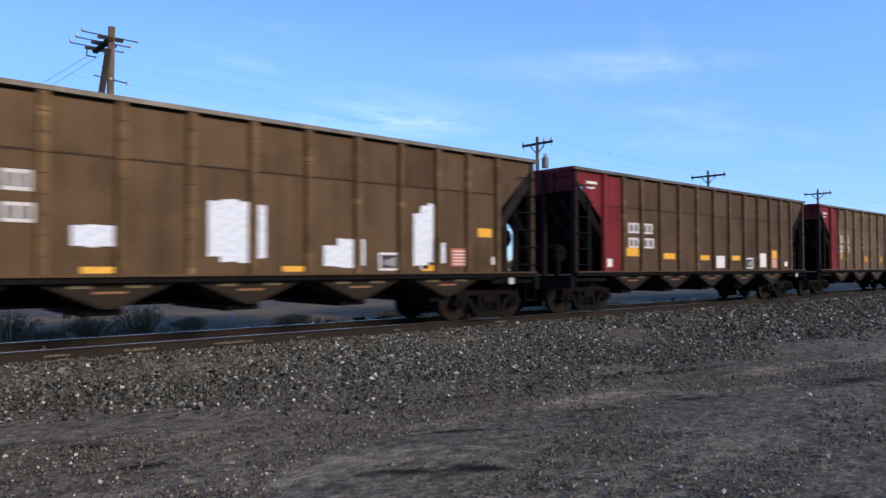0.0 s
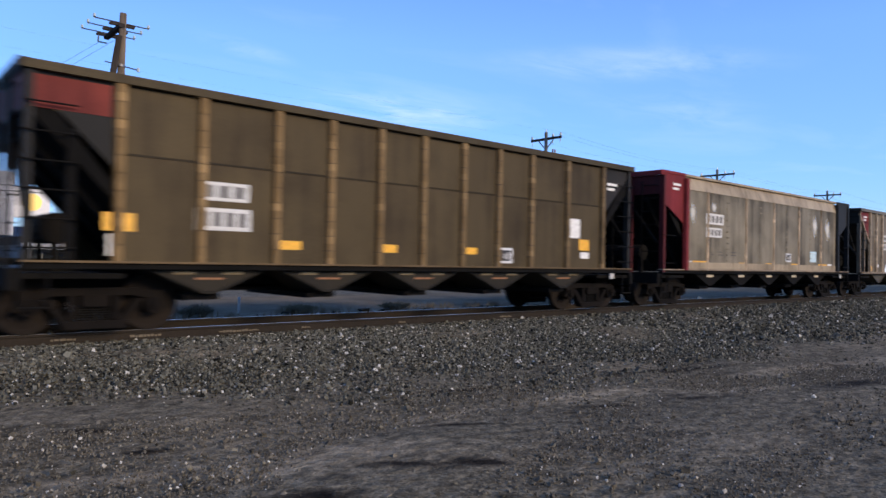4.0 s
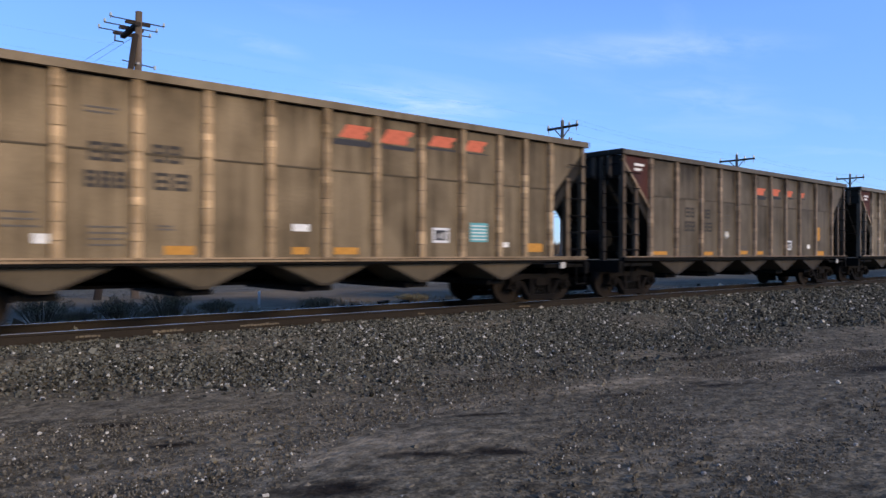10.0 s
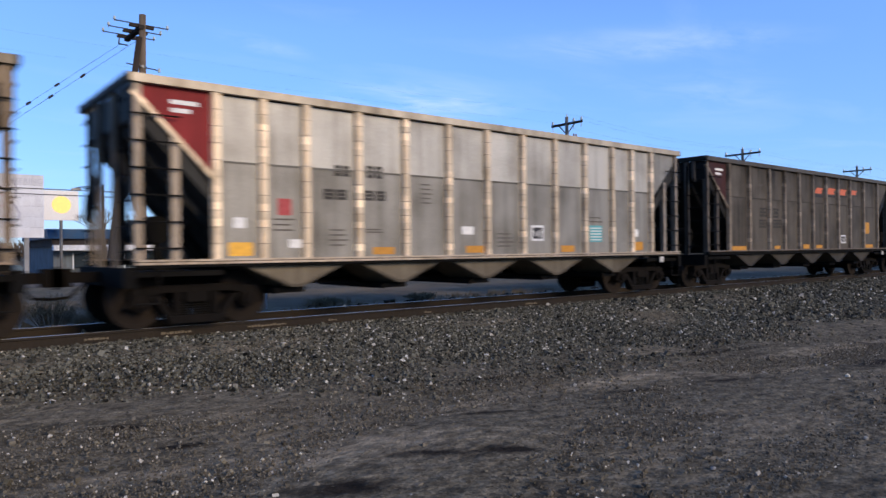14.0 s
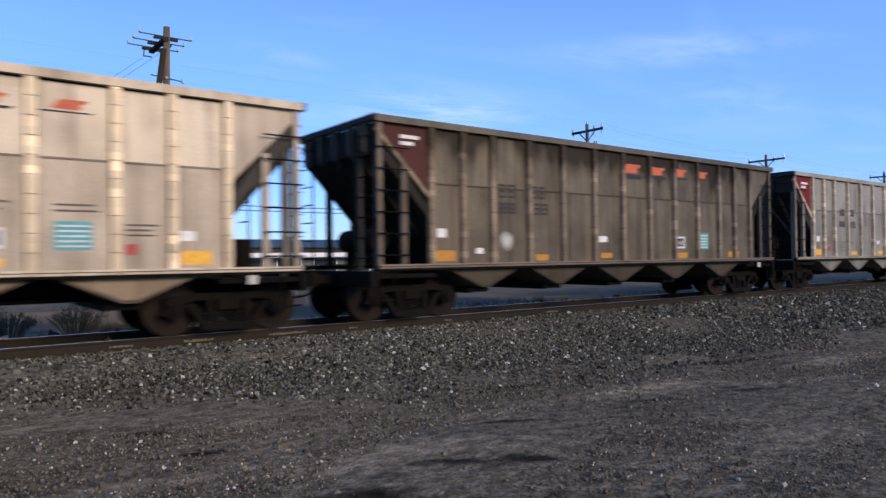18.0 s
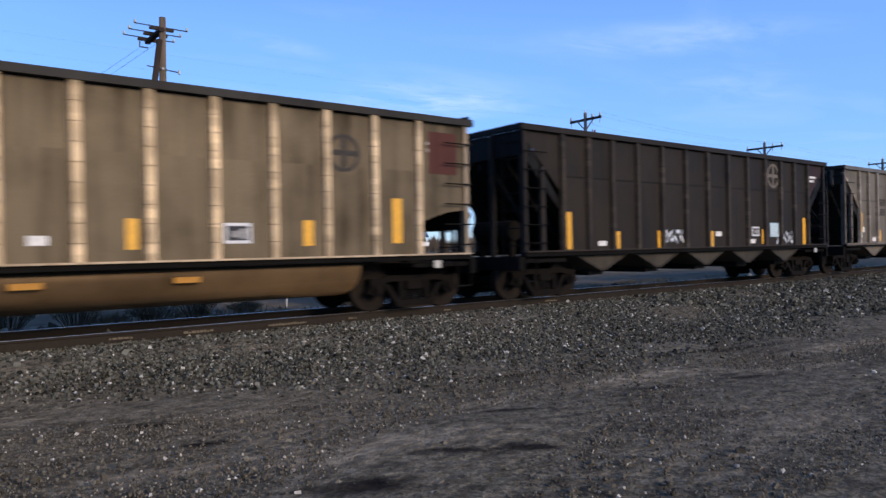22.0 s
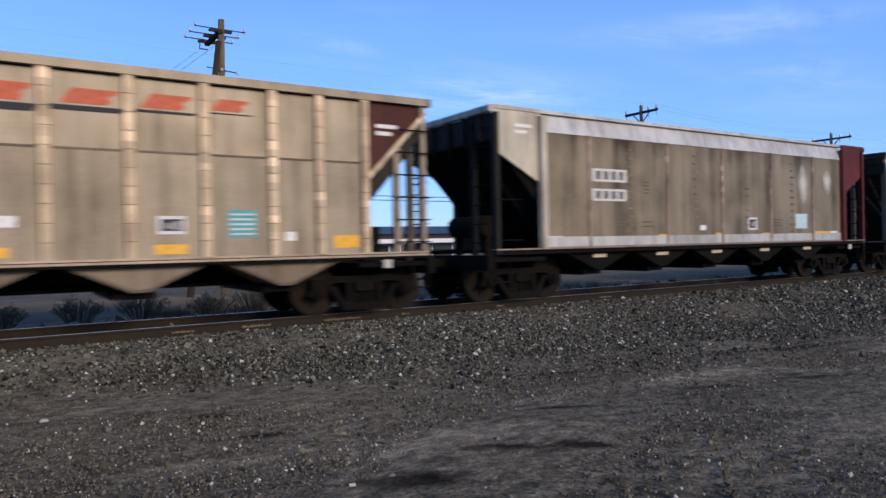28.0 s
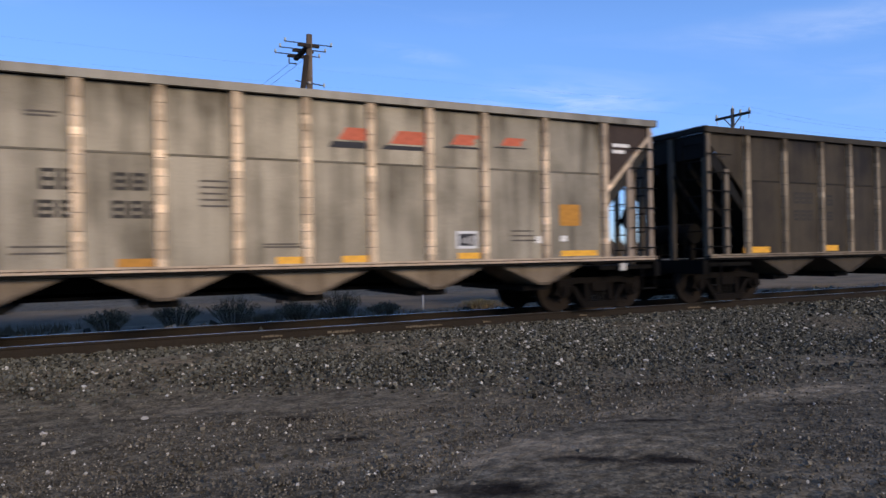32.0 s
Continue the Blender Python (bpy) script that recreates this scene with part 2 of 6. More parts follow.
    peb = ramp(bw.outputs[0], 0.0, 1.0, 0.5, 1.5)
    sc = nt.nodes.new("ShaderNodeVectorMath")
    sc.operation = "SCALE"
    L(base, sc.inputs[0])
    L(peb, sc.inputs["Scale"])
    keep = ramp(patches, 0.0, 1.0, 0.85, 0.22)
    base = mix(keep, base, sc.outputs[0])
    clod = ramp(noise(5.5, 9, (0.85, 1.15, 1)), 0.36, 0.64, 0.56, 1.42)
    s1 = nt.nodes.new("ShaderNodeVectorMath")
    s1.operation = "SCALE"
    L(base, s1.inputs[0])
    L(clod, s1.inputs["Scale"])
    base = s1.outputs[0]
    fine = ramp(noise(60, 4), 0.3, 0.7, 0.75, 1.25)
    s2 = nt.nodes.new("ShaderNodeVectorMath")
    s2.operation = "SCALE"
    L(base, s2.inputs[0])
    L(fine, s2.inputs["Scale"])
    L(s2.outputs[0], b.inputs["Base Color"])
    b1 = nt.nodes.new("ShaderNodeBump")
    b1.inputs["Strength"].default_value, b1.inputs["Distance"].default_value = 0.22, 0.012
    b1.invert = True
    L(vor.outputs["Distance"], b1.inputs["Height"])
    b2 = nt.nodes.new("ShaderNodeBump")
    b2.inputs["Strength"].default_value, b2.inputs["Distance"].default_value = 0.9, 0.06
    L(noise(7, 10), b2.inputs["Height"])
    L(b1.outputs[0], b2.inputs["Normal"])
    L(b2.outputs[0], b.inputs["Normal"])
    return m


def stone_material(name, dark, light, white):
    """Crushed stone whose pieces differ in tone."""
    m = bpy.data.materials.new(name)
    m.use_nodes = True
    nt = m.node_tree
    b = nt.nodes["Principled BSDF"]
    b.inputs["Roughness"].default_value = 0.8
    b.inputs["Specular IOR Level"].default_value = 0.05
    g = nt.nodes.new("ShaderNodeNewGeometry")
    r = nt.nodes.new("ShaderNodeValToRGB")
    e = r.color_ramp.elements
    e[0].position, e[0].color = 0.0, (*dark, 1)
    e[1].position, e[1].color = 0.958, (*light, 1)
    w = e.new(0.978)
    w.color = (*white, 1)
    nt.links.new(g.outputs["Random Per Island"], r.inputs[0])
    n = nt.nodes.new("ShaderNodeTexNoise")
    n.inputs["Scale"].default_value, n.inputs["Detail"].default_value = 40, 4
    tc = nt.nodes.new("ShaderNodeTexCoord")
    nt.links.new(tc.outputs["Object"], n.inputs["Vector"])
    mr = nt.nodes.new("ShaderNodeMapRange")
    mr.inputs[3].default_value, mr.inputs[4].default_value = 0.6, 1.4
    nt.links.new(n.outputs["Fac"], mr.inputs[0])
    sc = nt.nodes.new("ShaderNodeVectorMath")
    sc.operation = "SCALE"
    nt.links.new(r.outputs[0], sc.inputs[0])
    nt.links.new(mr.outputs[0], sc.inputs["Scale"])
    nt.links.new(sc.outputs[0], b.inputs["Base Color"])
    return m


# ---- mesh tools ----
class Geo:
    """Collects pieces of one mesh."""

    def __init__(self):
        self.v, self.f = [], []

    def add(self, vs, fs):
        n = len(self.v)
        self.v.extend(vs)
        self.f.extend([tuple(i + n for i in f) for f in fs])
        return self

    def box(self, x0, x1, y0, y1, z0, z1, c=0.0):
        if c:
            return self.prism([(x0 + c, z0), (x1 - c, z0), (x1, z0 + c), (x1, z1 - c), (x1 - c, z1), (x0 + c, z1), (x0, z1 - c), (x0, z0 + c)], "y", y0, y1)
        vs = [(x, y, z) for z in (z0, z1) for y in (y0, y1) for x in (x0, x1)]
        return self.add(vs, [(0, 2, 3, 1), (4, 5, 7, 6), (0, 1, 5, 4), (2, 6, 7, 3), (0, 4, 6, 2), (1, 3, 7, 5)])

    def prism(self, pts, axis, a, b):
        """Extrudes an outline: axis y takes (x, z), axis x takes (y, z), axis z takes (x, y)."""
        def put(p, h):
            return (p[0], h, p[1]) if axis == "y" else (h, p[0], p[1]) if axis == "x" else (p[0], p[1], h)
        n = len(pts)
        vs = [put(p, a) for p in pts] + [put(p, b) for p in pts]
        fs = [tuple(range(n)), tuple(range(2 * n - 1, n - 1, -1))] + [(i, i + n, (i + 1) % n + n, (i + 1) % n) for i in range(n)]
        return self.add(vs, fs)

    def cyl(self, p, q, r, n=12, r2=None):
        p, q = Vector(p), Vector(q)
        r2 = r if r2 is None else r2
        d = (q - p).normalized()
        u = d.orthogonal().normalized()
        w = d.cross(u)
        ring = [(math.cos(2 * math.pi * i / n), math.sin(2 * math.pi * i / n)) for i in range(n)]
        vs = [tuple(p + (u * c + w * s) * r) for c, s in ring] + [tuple(q + (u * c + w * s) * r2) for c, s in ring]
        fs = [tuple(range(n - 1, -1, -1)), tuple(range(n, 2 * n))] + [(i, (i + 1) % n, (i + 1) % n + n, i + n) for i in range(n)]
        return self.add(vs, fs)

    def path(self, pts, r, n=6):
        for a, b in zip(pts, pts[1:]):
            self.cyl(a, b, r, n)
        return self

    def mesh(self, name):
        me = bpy.data.meshes.new(name)
        me.from_pydata(self.v, [], self.f)
        bm = bmesh.new()
        bm.from_mesh(me)
        bmesh.ops.recalc_face_normals(bm, faces=bm.faces)
        bm.to_mesh(me)
        bm.free()
        return me


MESHES = {}


def shared(key, make, mat):
    """One mesh for all alike parts in one material."""
    k = (key, mat.name)
    if k not in MESHES:
        me = make().mesh(key[0] if isinstance(key, tuple) else key)
        me.materials.append(mat)
        MESHES[k] = me
    return MESHES[k]


def part(name, geo, mat, parent=None, label="", at=None, smooth=False):
    me = geo if isinstance(geo, bpy.types.Mesh) else geo.mesh(name)
    if not isinstance(geo, bpy.types.Mesh):
        me.materials.append(mat)
        if smooth:
            for p in me.polygons:
                p.use_smooth = True
    ob = new(name, me)
    ob.parent = parent
    if at:
        ob.location = at
    if label:
        ob["label"] = label
    return ob


def thing(name, label, category, at=(0, 0, 0), group="", kind=""):
    ob = new(name)
    ob.location = at
    return tagged(ob, label, category, group, kind)


# ---- plan ----
TRACK_Y = 12.61          # centre line of the track, which runs along X
RAIL_Z = 0.47            # top of the rails
SIDE_Y = -1.60           # near face of a wagon, from its centre line
HALF = 7.35              # half length of a wagon's top
PITCH = 16.18           # coupled length


def bank(y):
    """Height of the ballast bank and the ground, across the track."""
    d = abs(y - TRACK_Y)
    if d < 1.75:
        return 0.29
    if d < 4.3:
        return 0.29 - (d - 1.75) / 2.55 * 0.23
    if d < 7.5:
        return 0.06 * (7.5 - d) / 3.2
    return 0.0


# ---- ground ----
def build_ground():
    xs = [-1500, -400, -120, -50, -25, -14] + [-8 + 0.5 * i for i in range(90)] + [40, 44, 50, 60, 80, 120, 250, 600, 2500]
    ys = [-1500, -400, -100, -40, -15, -6, -3] + [-1 + 0.3 * i for i in range(66)] + [20, 22, 25, 30, 40, 60, 100, 200, 500, 2500]
    vs, fs = [], []
    for y in ys:
        for x in xs:
            rough = 0.05 * noise.noise((x * 0.35, y * 0.6, 3.1)) + 0.02 * noise.noise((x * 1.3, y * 1.3, 8.0))
            vs.append((x, y, bank(y) + (rough if 0 < y < 10.8 else 0)))
    n = len(xs)
    for j in range(len(ys) - 1):
        for i in range(n - 1):
            fs.append((j * n + i, j * n + i + 1, (j + 1) * n + i + 1, (j + 1) * n + i))
    me = bpy.data.meshes.new("ground")
    me.from_pydata(vs, [], fs)
    me.materials.append(ground_material())
    for p in me.polygons:
        p.use_smooth = True
    tagged(new("ground", me), "dark dirt and gravel ground beside the railway", "ground", kind="structure")


build_ground()


def scatter(name, count, region, size, mat, label, seed, lift=0.3, density=None):
    """Many small angular stones as one mesh."""
    rng = np.random.default_rng(seed)
    x = rng.uniform(region[0], region[1], count)
    y = rng.uniform(region[2], region[3], count)
    if density is not None:
        keep = rng.uniform(0, 1, count) < np.array([density(a, b) for a, b in zip(x, y)])
        x, y = x[keep], y[keep]
    n = len(x)
    s = rng.lognormal(math.log(size), 0.38, n)
    base = np.array([[a, b, c] for c in (-1, 1) for b in (-1, 1) for a in (-1, 1)], float) * 0.5
    v = base[None] * rng.uniform(0.55, 1.2, (n, 8, 3))
    v *= s[:, None, None] * rng.uniform(0.6, 1.25, (n, 1, 3))
    q = rng.normal(size=(n, 4))
    q /= np.linalg.norm(q, axis=1)[:, None]
    w, i, j, k = q.T
    R = np.stack([1 - 2 * (j * j + k * k), 2 * (i * j - k * w), 2 * (i * k + j * w), 2 * (i * j + k * w), 1 - 2 * (i * i + k * k), 2 * (j * k - i * w),
                  2 * (i * k - j * w), 2 * (j * k + i * w), 1 - 2 * (i * i + j * j)], 1).reshape(n, 3, 3)
    v = np.einsum("nab,npb->npa", R, v)
    z = np.array([bank(b) for b in y]) + s * lift
    v += np.stack([x, y, z], 1)[:, None]
    quads = np.array([(0, 2, 3, 1), (4, 5, 7, 6), (0, 1, 5, 4), (2, 6, 7, 3), (0, 4, 6, 2), (1, 3, 7, 5)])
    f = (quads[None] + 8 * np.arange(n)[:, None, None]).reshape(-1, 4)
    me = bpy.data.meshes.new(name)
    me.from_pydata(v.reshape(-1, 3), [], f)
    me.materials.append(mat)
    return tagged(new(name, me), label, "gravel", kind="stuff")


BALLAST = stone_material("ballast_stone", (0.011, 0.011, 0.009), (0.165, 0.157, 0.123), (0.50, 0.47, 0.41))
PEBBLE = stone_material("pebbles", (0.05, 0.045, 0.032), (0.24, 0.21, 0.15), (0.62, 0.58, 0.49))


def gravelly(x, y):
    edge = 5.6 + 1.4 * noise.noise((x * 0.16, 1.7, 0)) + 0.5 * noise.noise((x * 0.7, 5.0, 0)) + (2.1 - 0.235 * x if x < 9 else 0)
    return max(0.0, min(1.0, (y - edge) / 3.2)) ** 1.3


def pebbly(x, y):
    return max(0.0, min(1.0, 0.35 + 1.6 * noise.noise((x * 0.5, y * 0.9, 4.4))))


scatter("ballast_gravel", 165000, (-2.5, 15, 4.2, 11.80), 0.022, BALLAST, "grey crushed stone ballast on the railway bank", 1, 0.25, gravelly)
scatter("ballast_gravel", 70000, (15, 44, 4.0, 11.80), 0.036, BALLAST, "grey crushed stone ballast on the railway bank", 2, 0.25, gravelly)
scatter("ballast_gravel", 5000, (-5, 40, 13.4, 16.4), 0.07, BALLAST, "grey crushed stone ballast behind the rails", 3, 0.25)
GRIT = stone_material("dirt_grit", (0.050, 0.044, 0.034), (0.185, 0.162, 0.124), (0.50, 0.46, 0.39))
def gritty(x, y):
    return max(0.04, min(1.0, 0.38 + 1.5 * noise.noise((x * 0.42, y * 0.85, 9.3)) + 0.8 * noise.noise((x * 1.5, y * 2.6, 2.2))))


scatter("dirt_grit", 130000, (-2.5, 14, 2.2, 7.8), 0.009, GRIT, "coarse dark grit and dirt clods on the trodden ground", 6, 0.12, gritty)
scatter("dirt_clods", 6500, (-2.5, 20, 2.2, 7.6), 0.019, GRIT, "dark dirt clods on the trodden ground", 7, 0.1)
scatter("loose_pebbles", 12000, (-2.5, 22, 2.2, 9.5), 0.013, PEBBLE, "small pale pebbles strewn over trodden dirt", 4, 0.2, pebbly)
scatter("loose_pebbles", 260, (-2, 22, 3.0, 9.5), 0.024, PEBBLE, "pale loose stones lying on trodden dirt", 5, 0.25)


def loose_stone(x, y, s, seed):
    rng = random.Random(seed)
    g = Geo()
    pts = []
    for i, zf in enumerate((0.0, 0.55, 0.95)):
        rad = (1.0, 0.95, 0.5)[i] * s
        for j in range(7):
            a = 2 * math.pi * j / 7 + 0.3 * i
            r = rad * rng.uniform(0.75, 1.15)
            pts.append((r * math.cos(a) * 1.2, r * math.sin(a), zf * s * rng.uniform(0.85, 1.15)))
    fs = [tuple(range(6, -1, -1)), tuple(range(14, 21))]
    for i in range(2):
        for j in range(7):
            k = (j + 1) % 7
            fs.append((i * 7 + j, i * 7 + k, i * 7 + 7 + k, i * 7 + 7 + j))
    g.add(pts, fs)
    o = part("loose_stone", g, paint("pale_stone", (0.42, 0.40, 0.37), 0.85, scale=6))
    o.location = (x, y, bank(y) - 0.01)
    tagged(o, "pale loose stone lying on the dirt", "stone", group="pale stones on the dirt")


for n, (x, y, s) in enumerate(((4.26, 5.55, 0.021), (4.30, 4.22, 0.021), (2.33, 4.99, 0.018), (2.22, 5.21, 0.015), (4.97, 2.84, 0.021), (1.46, 8.61, 0.027), (0.41, 7.84, 0.036), (2.50, 8.98, 0.018), (1.45, 8.58, 0.021), (-0.37, 6.34, 0.024), (-0.49, 7.69, 0.030), (1.38, 8.57, 0.018))):
    loose_stone(x, y, s, n)


# ---- railway track ----
RUST = paint("rusty_rail", (0.038, 0.029, 0.021), 0.75, 0.3, dirt=(0.023, 0.019, 0.015), dirt_amount=0.5)
RAILTOP = plain("worn_rail_head", (0.36, 0.35, 0.34), 0.34, 1.0)
TIEWOOD = paint("creosoted_wood", (0.045, 0.036, 0.030), 0.9, dirt=(0.10, 0.09, 0.08), dirt_amount=0.4, scale=3)
CHALK = plain("chalk_mark", (0.16, 0.13, 0.09), 0.9)


def build_track():
    track = thing("railway_track", "steel rails spiked to dark wooden ties on ballast", "track", (0, TRACK_Y, 0), kind="structure")
    z = RAIL_Z
    outline = [(-0.076, -0.19), (0.076, -0.19), (0.076, -0.178), (0.012, -0.155), (0.010, -0.045), (0.037, -0.035), (0.037, -0.006), (0.031, -0.001),
               (-0.031, -0.001), (-0.037, -0.006), (-0.037, -0.035), (-0.010, -0.045), (-0.012, -0.155), (-0.076, -0.178)]
    for side in (-1, 1):
        g = Geo().prism([(side * 0.755 + a, z + b) for a, b in outline], "x", -420, 520)
        rail = part("rail", g, RUST, track, "rusty steel rail with a worn bright head")
        part("running_surface", Geo().box(-420, 520, side * 0.755 - 0.030, side * 0.755 + 0.030, z - 0.002, z + 0.001), RAILTOP, rail, "polished rail head")
    for x, w in ((2.45, 0.35), (3.6, 0.5), (5.1, 0.75), (6.75, 0.18), (9.1, 0.18), (12.2, 0.4)):
        g = Geo()
        rng = random.Random(int(x * 100))
        u = x
        while u < x + w:
            d = rng.uniform(0.03, 0.08)
            g.box(u, min(u + d, x + w), -0.755 - 0.016, -0.755 - 0.0105, z - 0.125 + rng.uniform(0, 0.01), z - 0.09 + rng.uniform(-0.008, 0.01))
            u += d + 0.012
        part("chalk_mark", g, CHALK, track, "faded pale chalk marks on the rail web")
    tie = Geo().box(-0.115, 0.115, -1.30, 1.30, 0, 0.18, 0.012)
    tm = tie.mesh("tie")
    tm.materials.append(TIEWOOD)
    plate = Geo().box(-0.09, 0.09, -0.16, 0.16, 0, 0.014)
    for sx in (-0.06, 0.06):
        plate.cyl((sx, -0.11, 0.01), (sx, -0.11, 0.045), 0.014, 6).cyl((sx, 0.11, 0.01), (sx, 0.11, 0.045), 0.014, 6)
    pm = plate.mesh("tie_plate")
    pm.materials.append(RUST)
    rng = random.Random(4)
    for i in range(100):
        x = -5 + 0.508 * i
        t = part("tie", tm, None, track, at=(x, rng.uniform(-0.04, 0.04), z - 0.19 - 0.194))
        part("tie_plate", pm, None, t, at=(0, -0.755, 0.181))
    rest = Geo()
    for i in range(620):
        x = 45.8 + 0.508 * i
        if x < 300:
            rest.box(x - 0.115, x + 0.115, -1.3, 1.3, z - 0.384, z - 0.204)
    for i in range(1, 300):
        x = -5 - 0.508 * i
        rest.box(x - 0.115, x + 0.115, -1.3, 1.3, z - 0.384, z - 0.204)
    r = part("far_ties", rest, TIEWOOD, track)
    r["kind"] = "stuff"


build_track()

# ---- things behind the train ----
POLEWOOD = paint("pole_wood", (0.20, 0.155, 0.12), 0.9, dirt=(0.07, 0.055, 0.045), dirt_amount=0.4, streak=0.5, scale=2)
DARKWOOD = paint("old_dark_wood", (0.06, 0.048, 0.042), 0.9, dirt=(0.03, 0.025, 0.02), streak=0.4)
STEEL = paint("grey_steel", (0.20, 0.20, 0.21), 0.5, 0.6, dirt_amount=0.3)
GLASSY = plain("pale_glass_insulator", (0.50, 0.58, 0.58), 0.25)
WIRE = plain("dark_wire", (0.03, 0.03, 0.035), 0.6)


def telegraph_pole(x, y):
    p = thing("telegraph_pole", "weathered wooden utility pole with crossarms and a leaning wooden brace", "utility pole", (x, y, 0))
    H = 10.24
    part("shaft", Geo().cyl((-0.06, 0, -0.3), (0.04, 0, H), 0.15, 14, 0.115), POLEWOOD, p)
    part("brace", Geo().cyl((-1.35, -0.1, -0.3), (-0.10, -0.12, H - 0.85), 0.13, 12, 0.10), DARKWOOD, p, "dark leaning brace pole")
    part("band", Geo().cyl((0, 0, 8.32), (0.01, 0, 8.40), 0.155, 14), STEEL, p)
    # three thin arms side by side, carried by a heavy arm that runs away from the track
    part("carrier_arm", Geo().box(-0.13, 0.07, -0.15, 1.75, H - 0.55, H - 0.40, 0.03), DARKWOOD, p)
    for yy in (-0.02, 0.78, 1.58):
        zz, half = H - 0.36, 0.92
        arm = part("crossarm", Geo().box(-half, half, yy - 0.018, yy + 0.018, zz - 0.016, zz + 0.016, 0.005), DARKWOOD, p)
        part("block", Geo().box(-0.42, 0.42, yy - 0.06, yy + 0.06, zz - 0.12, zz - 0.04, 0.01), DARKWOOD, arm)
        for sx in (-half * 0.98, half * 0.98):
            part("insulator", Geo().cyl((sx, yy, zz - 0.06), (sx, yy, zz + 0.05), 0.014, 8).cyl((sx, yy, zz + 0.02), (sx, yy, zz + 0.13), 0.052, 10, 0.038), GLASSY, arm)
    part("hanger", Geo().path([(-0.34, 1.6, H - 0.5), (-0.36, 1.6, H - 0.72), (-0.1, 1.4, H - 0.78)], 0.025, 6), STEEL, p)
    part("low_arm", Geo().cyl((-0.55, -0.1, 8.40), (0.55, -0.1, 8.30), 0.02, 6), DARKWOOD, p)
    part("low_insulator", Geo().cyl((0.57, -0.1, 8.24), (0.57, -0.1, 8.38), 0.05, 8), GLASSY, p)
    for yy, zz in ((1.5, H - 0.75), (0.1, H - 0.95)):
        a, b = Vector((-0.15 - 0.12 * yy, yy, zz)), Vector((-0.15 - 0.12 * yy - 1.16 * zz, yy + 0.4, 0.0))
        guy = part("guy_wire", Geo().cyl(a, b, 0.006, 5), WIRE, p)
        for u in (0.19, 0.27) if yy > 1 else (0.16, 0.25):
            q, d = a.lerp(b, u), (b - a).normalized() * 0.09
            part("strain_insulator", Geo().cyl(q - d, q + d, 0.04, 8), WIRE, guy)
    part("red_foot_band", Geo().cyl((-0.05, 0, 1.2), (-0.05, 0, 1.45), 0.16, 14), plain("faded_red", (0.30, 0.06, 0.05), 0.7), p, "faded red band")
    return p


def power_pole(x, y, H, tank, half):
    p = thing("power_pole", "grey wooden power pole with one crossarm, braces and insulators", "utility pole", (x, y, 0), group="power poles along the track")
    part("shaft", Geo().cyl((0, 0, -0.3), (0, 0, H), 0.17, 14, 0.13), paint("grey_pole_wood", (0.26, 0.24, 0.22), 0.9, dirt=(0.10, 0.09, 0.08), streak=0.5, scale=2), p)
    zz = H - 0.55
    arm = part("crossarm", Geo().box(-0.06, 0.06, -half, half, zz - 0.09, zz + 0.09), DARKWOOD, p)
    for s in (-half * 0.94, -half * 0.45, half * 0.94):
        part("insulator", Geo().cyl((0, s, zz + 0.06), (0, s, zz + 0.15), 0.025, 8).cyl((0, s, zz + 0.13), (0, s, zz + 0.36), 0.11, 10, 0.06), GLASSY, arm)
        part("dropper", Geo().cyl((0, s, zz - 0.06), (0, s * 0.97, zz - 0.42), 0.035, 6), GLASSY, arm)
    for s in (-0.8, 0.8):
        part("brace", Geo().cyl((0, s, zz - 0.05), (0, 0, zz - 0.85), 0.045, 6), STEEL, p)
    part("top_insulator", Geo().cyl((0, 0, H), (0, 0, H + 0.22), 0.06, 10, 0.04), GLASSY, p)
    if tank:
        t = part("transformer", Geo().cyl((0.3, -0.55, H - 2.5), (0.3, -0.55, H - 1.7), 0.27, 16), STEEL, p, "grey transformer tank")
        part("bushing", Geo().cyl((0.3, -0.45, H - 1.7), (0.3, -0.45, H - 1.35), 0.06, 8).cyl((0.3, -0.68, H - 1.7), (0.3, -0.68, H - 1.4), 0.06, 8), plain("brown_ceramic", (0.20, 0.09, 0.05), 0.3), t)
    return p


telegraph_pole(7.33, 26.0)
PY = 36.0
POLES = [(1.165 * PY, 12.05, True), (1.927 * PY, 11.85, False), (2.753 * PY, 12.05, False)]
for (px, ph, tank), half in zip(POLES, (1.55, 1.9, 1.7)):
    power_pole(px, PY, ph, tank, half)


def cable(a, b, sag, r, label):
    g = Geo()
    rings = []
    for i in range(17):
        u = i / 16
        p = Vector(a).lerp(Vector(b), u)
        p.z -= sag * 4 * u * (1 - u)
        rings += [(p.x, p.y + r * math.cos(c), p.z + r * math.sin(c)) for c in (math.pi * 2 * j / 5 for j in range(5))]
    g.add(rings, [(i * 5 + j, i * 5 + (j + 1) % 5, i * 5 + 5 + (j + 1) % 5, i * 5 + 5 + j) for i in range(16) for j in range(5)])
    tagged(part("overhead_cable", g, WIRE), label, "cable", group="overhead cables")


